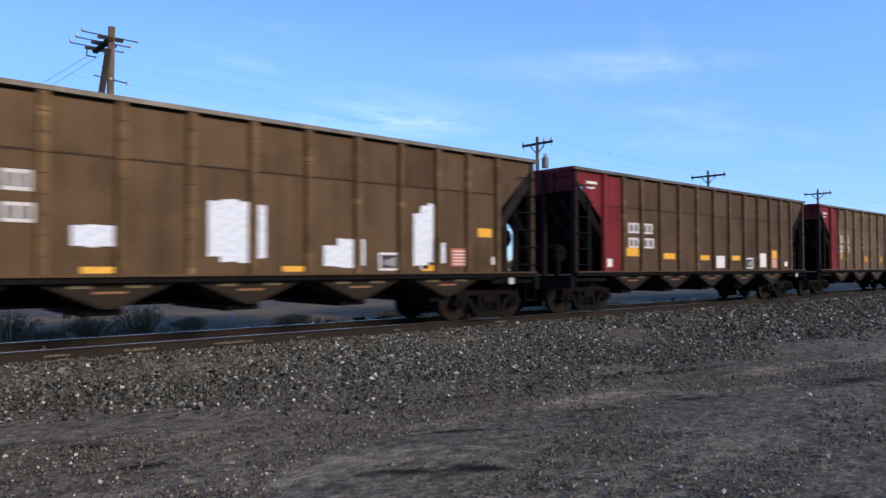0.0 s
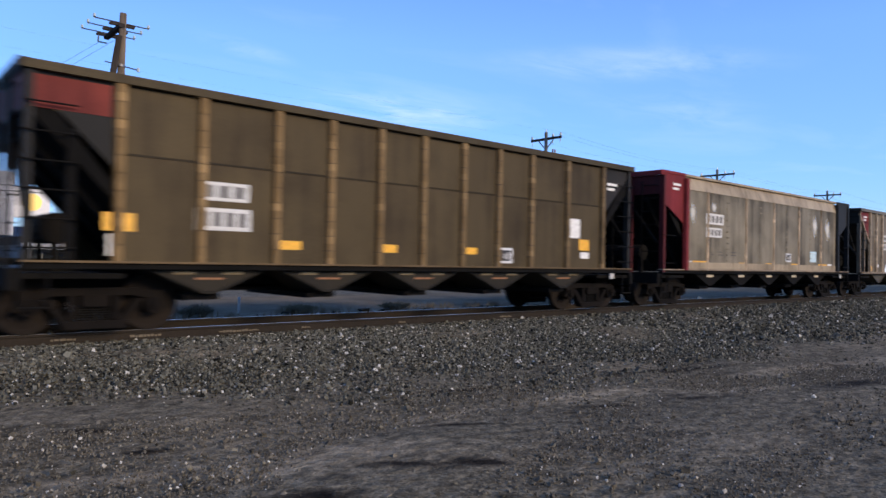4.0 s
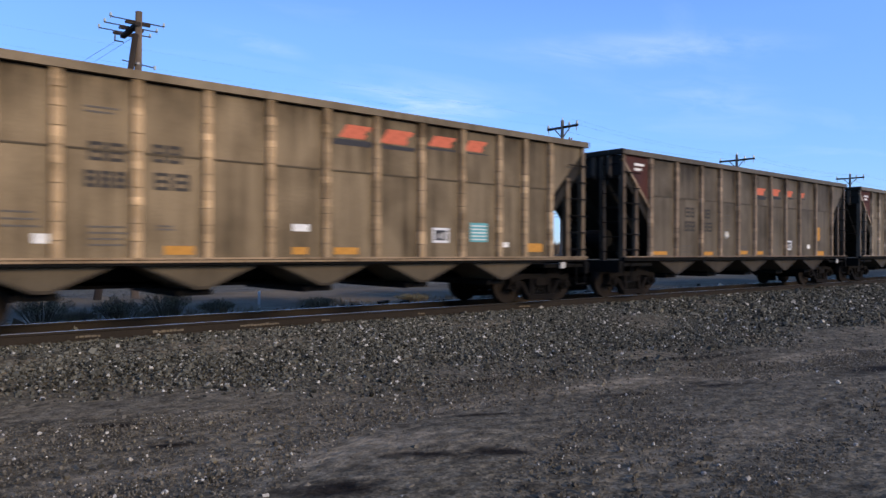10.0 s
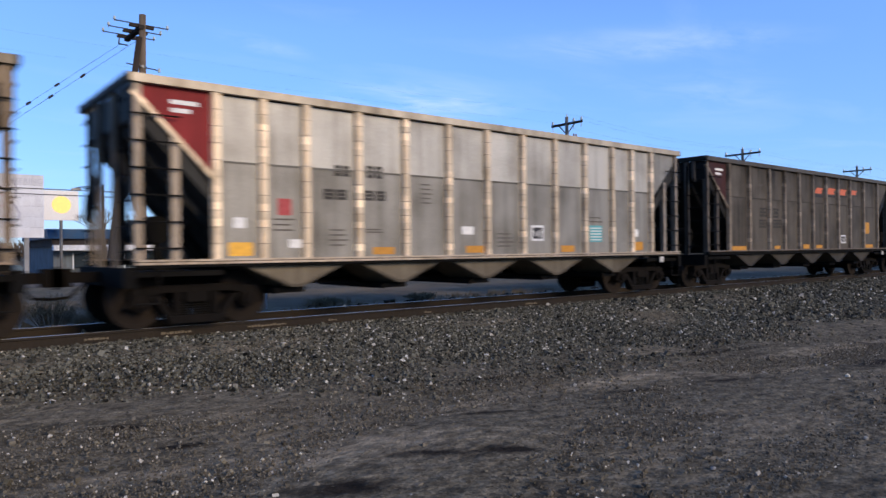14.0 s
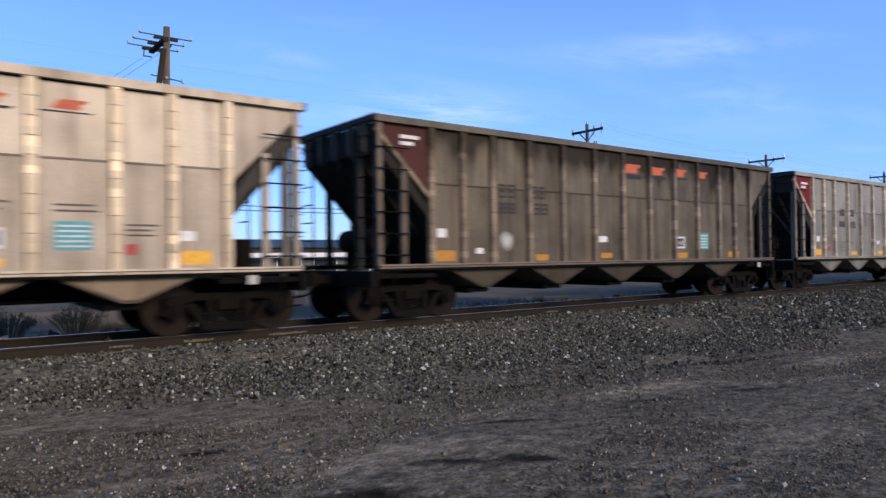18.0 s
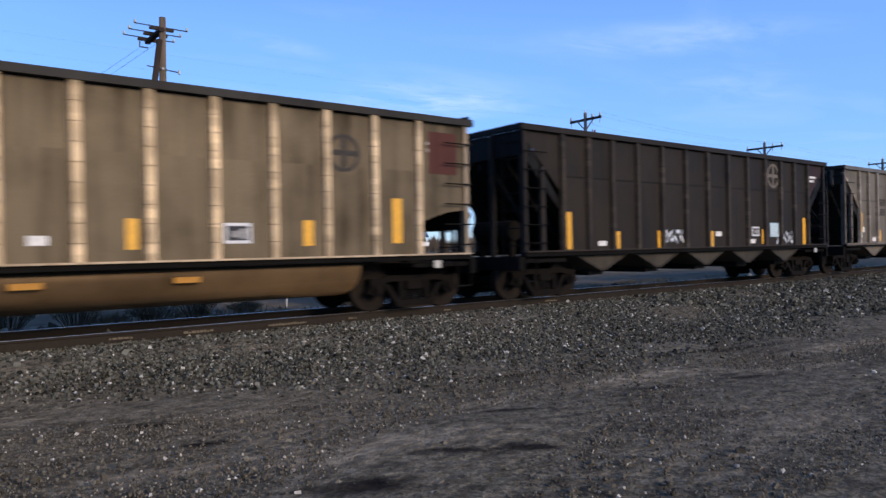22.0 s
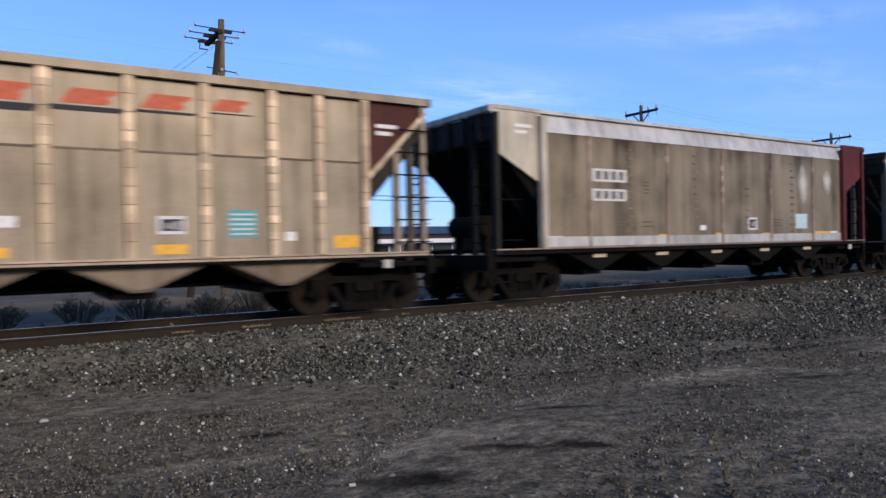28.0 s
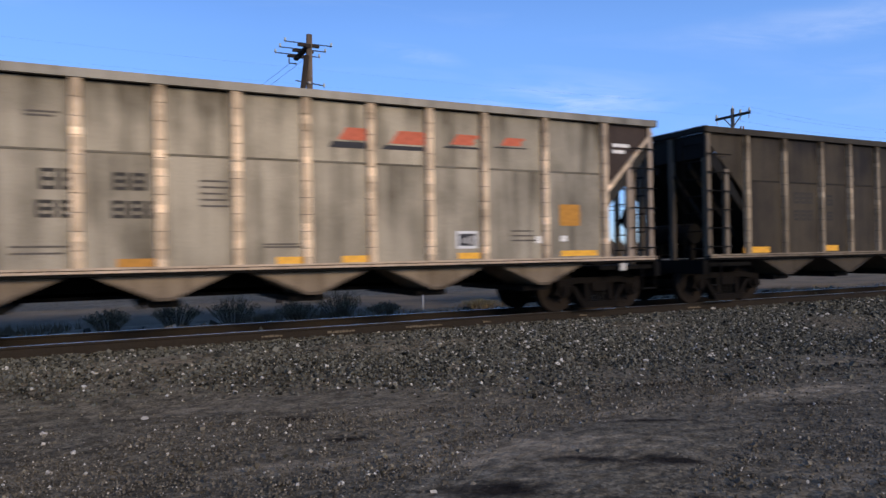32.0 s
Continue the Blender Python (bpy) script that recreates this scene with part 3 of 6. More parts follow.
for k in range(2):
    a, b = POLES[k], POLES[k + 1]
    for off in (-1.6, -0.75, 1.6):
        cable((a[0], PY + off, a[1] - 0.2), (b[0], PY + off, b[1] - 0.2), 0.5, 0.004, "thin dark power line strung between poles")
for off in (-1.6, 1.6):
    cable((-60, PY + off, 13.2), (POLES[0][0], PY + off, POLES[0][1] - 0.2), 1.2, 0.0015, "thin dark power line strung between poles")
    cable((POLES[2][0], PY + off, POLES[2][1] - 0.2), (150, PY + off, 12.0), 0.6, 0.007, "thin dark power line strung between poles")
for x, dz in ((-40, 0.0), (60, -0.2)):
    p = thing("cable_post", "dark wooden post that carries the low street cables", "utility pole", (x, 46.1, 0), group="posts of the street cables")
    part("shaft", Geo().cyl((0, 0, -0.3), (0, 0, 6.3 + dz), 0.13, 12, 0.10), DARKWOOD, p)
    for z in (5.75 + dz, 5.43 + dz):
        part("bracket", Geo().box(-0.06, 0.06, -0.14, -0.08, z - 0.05, z + 0.05, 0.01), STEEL, p)
for z0, z1 in ((5.75, 5.55), (5.43, 5.23)):
    cable((-40, 46, z0), (60, 46, z1), 0.15, 0.03, "thick dark cable strung low along the street")


def billboard():
    y = 50.0
    x0, x1, z0, z1 = 0.15, 8.1, 2.74, 6.70
    b = thing("billboard", "white billboard covered with faded pale graffiti on posts", "billboard", (x0, y, 0))
    white = paint("billboard_white", (0.74, 0.74, 0.76), 0.6, dirt=(0.45, 0.42, 0.44), dirt_amount=0.35, streak=0.3, scale=0.7)
    W, Hh = x1 - x0, z1 - z0
    rows = 6
    for i in range(rows):
        part("board", Geo().box(0, W, 0, 0.10, z0 + Hh * i / rows + 0.006, z0 + Hh * (i + 1) / rows - 0.006), white, b)
    part("back_frame", Geo().box(0.05, W - 0.05, 0.101, 0.25, z0 + 0.05, z1 - 0.05), DARKWOOD, b)
    grey = plain("grey_spray_paint", (0.56, 0.55, 0.60), 0.8)
    pink = plain("pale_pink_spray_paint", (0.72, 0.62, 0.66), 0.8)
    dark = plain("dark_outline_paint", (0.30, 0.29, 0.32), 0.8)

    def ring(cx, cz, pts, mat, name, t=0.07):
        g = Geo()
        n = len(pts)
        for i in range(n):
            (ax, az), (bx, bz) = pts[i], pts[(i + 1) % n]
            dx, dz = bx - ax, bz - az
            l = math.hypot(dx, dz) or 1
            ox, oz = -dz / l * t / 2, dx / l * t / 2
            g.prism([(cx + ax + ox, cz + az + oz), (cx + bx + ox, cz + bz + oz), (cx + bx - ox, cz + bz - oz), (cx + ax - ox, cz + az - oz)], "y", -0.008, -0.004)
        part(name, g, mat, b)

    petals = [(0.55 * (1 + 0.28 * abs(math.sin(2.5 * a))) * math.cos(a) * 0.9, 0.55 * (1 + 0.28 * abs(math.sin(2.5 * a))) * math.sin(a) * 0.85) for a in (2 * math.pi * i / 40 for i in range(40))]
    ring(2.0, z0 + 1.25, petals, dark, "flower_outline", 0.09)
    part("flower_centre", Geo().cyl((2.0, -0.008, z0 + 1.25), (2.0, -0.003, z0 + 1.25), 0.09, 12), dark, b)
    rng = random.Random(3)
    for i in range(11):
        cx, cz = rng.uniform(0.6, 7.2), z0 + rng.uniform(1.2, 3.0)
        if abs(cx - 2) < 0.9 and cz < z0 + 2.0:
            continue
        w, h = rng.uniform(0.25, 0.6), rng.uniform(0.4, 1.1)
        pts = [(w * math.cos(a) * rng.uniform(0.5, 1.1), h * math.sin(a) * rng.uniform(0.6, 1.1)) for a in (2 * math.pi * j / 9 for j in range(9))]
        ring(cx, cz, pts, (grey, pink, grey)[i % 3], "spray_letter", 0.13)
    cu = bpy.data.curves.new("sign_words", "FONT")
    cu.body, cu.size, cu.extrude = "BUFFET  CATERING", 0.46, 0.002
    cu.materials.append(grey)
    tx = new("sign_words", cu)
    tx.parent = b
    tx.location = (3.9, -0.006, z1 - 0.55)
    tx.rotation_euler = (radians(90), 0, 0)
    for px, c in ((0.55, (0.62, 0.62, 0.62)), (2.65, (0.33, 0.06, 0.04)), (4.9, (0.55, 0.48, 0.33)), (7.0, (0.4, 0.4, 0.4))):
        part("post", Geo().box(px - 0.13, px + 0.13, 0.1, 0.36, -0.2, z0 + 0.1), paint("post_%d" % (px * 10), c, 0.8), b)
    part("lamp_bracket", Geo().cyl((2.6, 0, z1), (2.6, 0, z1 + 0.3), 0.05, 8).box(2.45, 2.75, -0.1, 0.1, z1 + 0.28, z1 + 0.42), STEEL, b)


billboard()


def street_lamp(x, y, h, reach):
    p = thing("street_lamp", "dark steel street lamp with a curved arm", "street lamp", (x, y, 0))
    part("mast", Geo().cyl((0, 0, -0.2), (0, 0, h), 0.13, 12, 0.10), WIRE, p)
    pts = [(reach * u, 0, h - 0.35 + 0.25 * math.sin(u * 1.8) - 0.35 * u * u) for u in (i / 8 for i in range(9))]
    part("arm", Geo().path(pts, 0.05, 8), WIRE, p)
    e = pts[-1]
    part("head", Geo().box(e[0] - 0.1, e[0] + 0.6, -0.12, 0.12, e[2] - 0.1, e[2] + 0.05, 0.03), STEEL, p)


street_lamp(3.3, 55.0, 8.63, 1.6)
street_lamp(14.3, 62.0, 7.4, -2.2)


def yellow_sign():
    p = thing("shop_sign", "white square shop sign with a round yellow disc", "sign", (10.9, 60.0, 0))
    part("post", Geo().cyl((0, 0.2, -0.2), (0, 0.2, 5.0), 0.12, 10), STEEL, p)
    part("panel", Geo().box(-1.2, 1.2, 0, 0.3, 4.3, 6.6, 0.06), plain("sign_white", (0.75, 0.72, 0.70), 0.4), p)
    part("disc", Geo().cyl((0, -0.02, 5.5), (0, 0.0, 5.5), 0.66, 24), plain("lit_yellow", (0.95, 0.60, 0.14), 0.4, glow=0.5), p, "lit yellow disc")


yellow_sign()


def low_shop():
    """Long single-storey shop behind the street."""
    x0, x1, y = 11.0, 46.0, 64.0
    h = thing("low_shop", "long low shop with a blue roof edge and white band", "building", (x0, y, 0))
    W = x1 - x0
    blue = paint("blue_metal_roof", (0.035, 0.085, 0.16), 0.5, dirt_amount=0.2)
    brown = paint("dark_brown_fascia", (0.045, 0.036, 0.036), 0.8, dirt_amount=0.3)
    grey = paint("grey_render", (0.22, 0.25, 0.27), 0.85, dirt_amount=0.3)
    white = plain("white_band", (0.78, 0.78, 0.80), 0.5)
    part("wall", Geo().box(0, W, 0, 12, 0, 3.0), grey, h)
    part("fascia", Geo().box(-0.2, W + 0.2, -0.6, 12.2, 2.30, 3.0), brown, h)
    part("canopy_edge", Geo().box(-0.2, W + 0.2, -1.4, -0.61, 1.98, 2.42), white, h, "white canopy edge")
    roof = part("roof", Geo().prism([(-1.0, 2.95), (12.6, 2.95), (11.5, 3.75), (-0.3, 3.75)], "x", -0.5, W + 0.5), blue, h)
    for i in range(17):
        part("roof_rib", Geo().prism([(-1.03, 2.97), (-0.97, 2.97), (-0.27, 3.78), (-0.33, 3.78)], "x", i * 2.0, i * 2.0 + 0.08), blue, roof)
    dark = plain("shop_glass", (0.03, 0.04, 0.05), 0.1)
    for i in range(8):
        w = part("window", Geo().box(1.5 + i * 4, 4.0 + i * 4, -0.04, -0.005, 0.5, 1.7), dark, h)
        for fx in (1.4, 4.0):
            part("frame", Geo().box(fx + i * 4, fx + 0.1 + i * 4, -0.08, -0.002, 0.4, 1.75), white, w)


low_shop()


def house(x, y, w, d, wall, roofc, label):
    h = thing("house", label, "house", (x, y, 0), group="houses behind the street")
    wm = paint("house_wall_%d" % int(x * 10), wall, 0.85)
    rm = paint("house_roof_%d" % int(x * 10), roofc, 0.9)
    part("wall", Geo().prism([(0, 0), (w, 0), (w, 2.5), (w / 2, 2.5 + w * 0.22), (0, 2.5)], "y", 0, d), wm, h)
    part("roof", Geo().prism([(-0.4, 2.35), (w / 2, 2.5 + w * 0.22 + 0.02), (w + 0.4, 2.35), (w + 0.4, 2.55), (w / 2, 2.5 + w * 0.22 + 0.22), (-0.4, 2.55)], "y", -0.4, d + 0.4), rm, h)
    for i in range(3):
        wx = w * (0.15 + 0.3 * i)
        win = part("window", Geo().box(wx, wx + 0.9, -0.05, -0.004, 0.9, 2.0), plain("house_glass", (0.05, 0.06, 0.07), 0.15), h)
        part("frame", Geo().box(wx - 0.08, wx, -0.08, -0.002, 0.85, 2.05).box(wx + 0.9, wx + 0.98, -0.08, -0.002, 0.85, 2.05).box(wx, wx + 0.9, -0.08, -0.002, 2.0, 2.08), plain("window_white", (0.7, 0.7, 0.68), 0.6), win)


house(-6.5, 78, 7.5, 9, (0.40, 0.36, 0.30), (0.09, 0.08, 0.08), "small tan house with a dark gable roof")
house(1.5, 84, 8, 9, (0.55, 0.55, 0.56), (0.12, 0.11, 0.11), "small white house with a grey gable roof")


def parked_car(x, y, color, tall, label):
    c = thing("parked_car", label, "car", (x, y, 0), group="cars parked behind the billboard")
    pm = plain("car_paint_%d" % int(x * 10), color, 0.3)
    glass = plain("car_glass", (0.02, 0.025, 0.03), 0.08)
    tyre = plain("tyre_rubber", (0.02, 0.02, 0.02), 0.9)
    hh = 1.75 if tall else 1.45
    part("body", Geo().prism([(-2.2, 0.35), (2.2, 0.35), (2.25, 0.8), (2.1, 0.95), (1.2, 1.02), (-2.1, 1.02), (-2.25, 0.8)], "y", -0.9, 0.9), pm, c)
    part("cabin", Geo().prism([(-1.9, 1.02), (1.15, 1.02), (0.5, hh), (-1.6, hh)], "y", -0.8, 0.8), pm, c)
    part("side_window", Geo().prism([(-1.7, 1.06), (0.95, 1.06), (0.42, hh - 0.1), (-1.5, hh - 0.1)], "y", -0.815, -0.803), glass, c)
    part("side_window", Geo().prism([(-1.7, 1.06), (0.95, 1.06), (0.42, hh - 0.1), (-1.5, hh - 0.1)], "y", 0.803, 0.815), glass, c)
    part("windscreen", Geo().add([(1.16, -0.7, 1.05), (1.16, 0.7, 1.05), (0.56, 0.66, hh - 0.06), (0.56, -0.66, hh - 0.06), (1.12, -0.7, 1.05), (1.12, 0.7, 1.05), (0.5, 0.66, hh - 0.06), (0.5, -0.66, hh - 0.06)], [(0, 1, 2, 3), (7, 6, 5, 4), (0, 4, 5, 1), (1, 5, 6, 2), (2, 6, 7, 3), (3, 7, 4, 0)]), glass, c)
    for sx in (-1.4, 1.4):
        for sy in (-0.82, 0.82):
            w = part("wheel", Geo().cyl((sx, sy - 0.1, 0.33), (sx, sy + 0.1, 0.33), 0.33, 16), tyre, c)
            part("rim", Geo().cyl((sx, sy - 0.11, 0.33), (sx, sy + 0.11, 0.33), 0.2, 12), STEEL, w)


parked_car(1.7, 58.0, (0.72, 0.72, 0.73), True, "white parked sport utility car")
parked_car(5.4, 56.0, (0.06, 0.11, 0.16), True, "dark blue parked car")


def bare_tree(x, y, h, seed):
    t = thing("bare_tree", "leafless tree with thin grey branches", "tree", (x, y, 0), group="bare trees behind the street")
    rng = random.Random(seed)
    bark = paint("grey_bark", (0.11, 0.095, 0.085), 0.95, scale=3)
    trunk, limbs, twigs = Geo(), Geo(), Geo()
    trunk.cyl((0, 0, -0.2), (0.1, 0, h * 0.4), 0.18, 10, 0.12)

    def grow(p, d, l, r, depth, g):
        q = p + d * l
        g.cyl(p, q, r, 6 if depth else 5, r * 0.65)
        if depth == 0:
            return
        for _ in range(3):
            nd = (d + Vector((rng.uniform(-0.8, 0.8), rng.uniform(-0.8, 0.8), rng.uniform(-0.1, 0.55)))).normalized()
            grow(q, nd, l * rng.uniform(0.6, 0.8), r * 0.6, depth - 1, limbs if depth > 2 else twigs)

    for _ in range(4):
        d = Vector((rng.uniform(-0.7, 0.7), rng.uniform(-0.7, 0.7), 1)).normalized()
        grow(Vector((0.1, 0, h * 0.38)), d, h * 0.22, 0.05, 4, limbs)
    part("trunk", trunk, bark, t)
    part("branchwork", limbs, bark, t)
    part("crown", twigs, bark, t)["kind"] = "stuff"
    t.children[1]["kind"] = "stuff"


bare_tree(13.0, 56, 5.6, 1)
bare_tree(16.0, 58, 5.2, 2)
bare_tree(-4.2, 70, 6.5, 4)
bare_tree(-7.0, 88, 9.0, 5)


def far_wood():
    """Bare winter trees on the horizon: fans of thin upward twigs on short trunks."""
    rng = np.random.default_rng(9)
    vs, fs = [], []
    for i in range(700):
        x = rng.uniform(-110, 300)
        y = 150 + rng.uniform(0, 40)
        hgt = rng.uniform(3.5, 6.5) + (4.5 if x < 10 else 0) * rng.uniform(0.6, 1.0)
        wide = hgt * rng.uniform(0.35, 0.6)
        for j in range(46):
            a, u = rng.uniform(0, 6.283), rng.uniform(0, 1) ** 0.6
            foot = Vector((x, y, hgt * rng.uniform(0.0, 0.45)))
            tip = Vector((x + math.cos(a) * wide * u, y + math.sin(a) * wide * u, hgt * (1.0 - 0.5 * u * u) * rng.uniform(0.75, 1.0)))
            w = rng.uniform(0.05, 0.22)
            n = len(vs)
            mid = foot.lerp(tip, 0.6)
            vs += [tuple(foot), (mid.x - w, mid.y, mid.z), tuple(tip), (mid.x + w, mid.y, mid.z)]
            fs.append((n, n + 1, n + 2, n + 3))
    me = bpy.data.meshes.new("far_wood")
    me.from_pydata(vs, [], fs)
    me.materials.append(paint("winter_wood", (0.13, 0.105, 0.085), 1.0))
    tagged(new("far_wood", me), "distant brown bare winter trees along the horizon", "trees", kind="stuff")


far_wood()


def street():
    m = paint("pale_gravel", (0.14, 0.110, 0.070), 0.95, dirt=(0.050, 0.041, 0.028), dirt_amount=0.7, streak=0.0, grain=0.25, bump=0.4, scale=0.6)
    tagged(part("service_road", Geo().box(-60, 160, 19.6, 27.5, -0.3, 0.012), m), "pale gravel service road behind the railway", "road", kind="structure")
    a = paint("asphalt_street", (0.06, 0.06, 0.062), 0.9, grain=0.2, streak=0.0)
    tagged(part("street", Geo().box(-80, 200, 40.5, 49.0, -0.3, 0.010), a), "dark asphalt street behind the railway", "road", kind="structure")


street()


def weeds():
    rng = np.random.default_rng(5)
    g = Geo()
    for i in range(900):
        x, y = rng.uniform(-6, 34), rng.uniform(16.6, 19.6)
        if noise.noise((x * 0.33, y * 0.2, 1.0)) < 0.05:
            continue
        for j in range(9):
            a, l, t = rng.uniform(0, 6.28), rng.uniform(0.08, 0.30), rng.uniform(0.3, 0.9)
            tip = (x + math.cos(a) * l * t, y + math.sin(a) * l * t, bank(y) + l)
            g.add([(x - 0.012 + 0.06 * math.cos(a), y + 0.06 * math.sin(a), bank(y) - 0.02), (x + 0.012 + 0.06 * math.cos(a), y + 0.06 * math.sin(a) + 0.01, bank(y) - 0.02), tip], [(0, 1, 2)])
    me = bpy.data.meshes.new("dry_weeds")
    me.from_pydata(g.v, [], g.f)
    me.materials.append(paint("dry_grass", (0.24, 0.19, 0.12), 0.95))
    tagged(new("dry_weeds", me), "dry grey weeds behind the track", "weeds", kind="stuff")


weeds()


def sagebrush(x, y, w, h, seed):
    """Dry shrub: many thin stems that fan out, with small leaf clumps along them."""
    rng = np.random.default_rng(seed)
    b = thing("dry_shrub", "dry grey-green shrub behind the railway track", "shrub", (x, y, bank(y)), group="dry shrubs behind the track")
    stems, leaves = Geo(), Geo()
    for i in range(110):
        a, out = rng.uniform(0, 6.283), rng.uniform(0.1, 1.0) ** 0.7
        tip = Vector((math.cos(a) * out * w / 2, math.sin(a) * out * w / 3, h * (1.05 - 0.45 * out) * rng.uniform(0.7, 1.05)))
        foot = Vector((tip.x * 0.35, tip.y * 0.35, -0.03))
        mid = foot.lerp(tip, 0.55) + Vector((0, 0, 0.06))
        stems.cyl(foot, mid, 0.007, 3, 0.005).cyl(mid, tip, 0.005, 3, 0.002)
        for j in range(9):
            c = mid.lerp(tip, rng.uniform(-0.2, 1.05)) + Vector(rng.normal(0, 0.025, 3))
            d = Vector(rng.normal(0, 1, 3)).normalized() * rng.uniform(0.02, 0.05)
            n = d.orthogonal().normalized() * rng.uniform(0.007, 0.016)
            leaves.add([tuple(c - d), tuple(c + n), tuple(c + d), tuple(c - n)], [(0, 1, 2), (0, 2, 3)])
    for name, g, m in (("twig_work", stems, paint("shrub_twig", (0.21, 0.17, 0.115), 0.95)), ("foliage", leaves, paint("shrub_leaf", (0.20, 0.185, 0.12), 0.95))):
        me = bpy.data.meshes.new(name)
        me.from_pydata(g.v, [], g.f)
        o = part(name, me, None, b)
        me.materials.append(m)
        o["kind"] = "stuff"


for n, (x, y, w, h) in enumerate(((5.7, 17.6, 1.5, 0.86), (4.5, 17.2, 1.3, 0.66), (3.0, 17.8, 1.4, 0.80), (1.7, 18.2, 1.3, 0.70), (7.1, 18.0, 1.1, 0.42), (0.2, 17.9, 1.2, 0.6), (10.4, 18.4, 1.3, 0.34), (13.8, 18.2, 1.4, 0.32))):
    sagebrush(x, y, w, h, 40 + n)


def marker_post(x, y, h):
    p = thing("marker_post", "thin pale marker post beside the road", "post", (x, y, 0))
    part("stake", Geo().box(-0.03, 0.03, -0.015, 0.015, -0.2, h, 0.005), plain("pale_stake", (0.6, 0.6, 0.6), 0.6), p)
    part("cap", Geo().box(-0.035, 0.035, -0.02, 0.02, h, h + 0.06), plain("cap_white", (0.75, 0.75, 0.75), 0.5), p)


marker_post(0.461 * 19.3, 19.3, 0.45)


# ---- the train ----
GRIME = (0.085, 0.070, 0.055)
# undercarriage near-blacks: shade below the wagons put into the colour, besides grime and rust
BLACKISH = paint("grimy_shaded_steel", (0.006, 0.0055, 0.005), 0.9, dirt=(0.013, 0.011, 0.009), dirt_amount=0.5)
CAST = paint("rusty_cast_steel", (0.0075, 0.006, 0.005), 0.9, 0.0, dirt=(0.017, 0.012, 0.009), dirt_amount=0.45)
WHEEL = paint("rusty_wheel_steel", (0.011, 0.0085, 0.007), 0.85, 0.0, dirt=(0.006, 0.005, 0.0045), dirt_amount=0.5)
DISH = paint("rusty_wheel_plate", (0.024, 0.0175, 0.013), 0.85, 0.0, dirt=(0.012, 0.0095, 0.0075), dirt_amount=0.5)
INK = {
    "Y": ("reflector", plain("yellow_reflector", (0.80, 0.40, 0.02), 0.5)),
    "O": ("reflector", plain("dull_orange_reflector", (0.50, 0.24, 0.05), 0.7)),
    "W": ("label", plain("white_label", (0.78, 0.76, 0.72), 0.6)),
    "B": ("label", plain("pale_blue_label", (0.45, 0.62, 0.70), 0.6)),
    "E": ("label", plain("teal_label", (0.12, 0.36, 0.38), 0.6)),
    "S": ("label", plain("red_striped_label", (0.55, 0.16, 0.10), 0.6)),
    "C": ("label", plain("red_mark", (0.42, 0.08, 0.08), 0.6)),
    "D": ("lettering_bar", plain("faded_black_lettering", (0.055, 0.05, 0.045), 0.8)),
    "L": ("lettering_board", plain("white_lettering_board", (0.66, 0.64, 0.60), 0.7)),
    "R": ("logo_shape", plain("faded_red_logo", (0.58, 0.15, 0.085), 0.7)),
    "T": ("text_bar", plain("faint_stencil", (0.12, 0.105, 0.09), 0.8)),
    "G": ("white_patch", plain("white_overspray", (0.74, 0.79, 0.84), 0.7)),
    "Z": ("sprayed_scribble", plain("white_overspray", (0.74, 0.79, 0.84), 0.7)),
    "H": ("chalky_smear", plain("chalky_smear", (0.56, 0.54, 0.49), 0.8)),
    "F": ("data_panel", plain("panel_white", (0.70, 0.70, 0.70), 0.6)),
    "M": ("emblem", plain("faded_emblem", (0.16, 0.14, 0.12), 0.8)),
    "N": ("emblem", plain("dark_emblem", (0.055, 0.05, 0.045), 0.8)),
}


def soft_edges(m):
    """Chalk or spray that thins out towards the rim of its patch."""
    nt = m.node_tree
    L = nt.links.new
    b = nt.nodes["Principled BSDF"]
    tc = nt.nodes.new("ShaderNodeTexCoord")
    mp = nt.nodes.new("ShaderNodeMapping")
    mp.vector_type = "TEXTURE"
    mp.inputs["Location"].default_value = (0.5, 0.5, 0.5)
    mp.inputs["Scale"].default_value = (0.5, 5, 0.5)
    L(tc.outputs["Generated"], mp.inputs[0])
    ln = nt.nodes.new("ShaderNodeVectorMath")
    ln.operation = "LENGTH"
    L(mp.outputs[0], ln.inputs[0])
    n = nt.nodes.new("ShaderNodeTexNoise")
    n.inputs["Scale"].default_value, n.inputs["Detail"].default_value = 3.0, 5
    L(tc.outputs["Object"], n.inputs["Vector"])
    ad = nt.nodes.new("ShaderNodeMath")
    ad.operation = "MULTIPLY_ADD"
    ad.inputs[1].default_value = 0.9
    L(n.outputs["Fac"], ad.inputs[0])
    L(ln.outputs["Value"], ad.inputs[2])
    r = nt.nodes.new("ShaderNodeMapRange")
    r.inputs[1].default_value, r.inputs[2].default_value = 0.75, 1.45
    r.inputs[3].default_value, r.inputs[4].default_value = 0.9, 0.0
    L(ad.outputs[0], r.inputs[0])
    L(r.outputs[0], b.inputs["Alpha"])


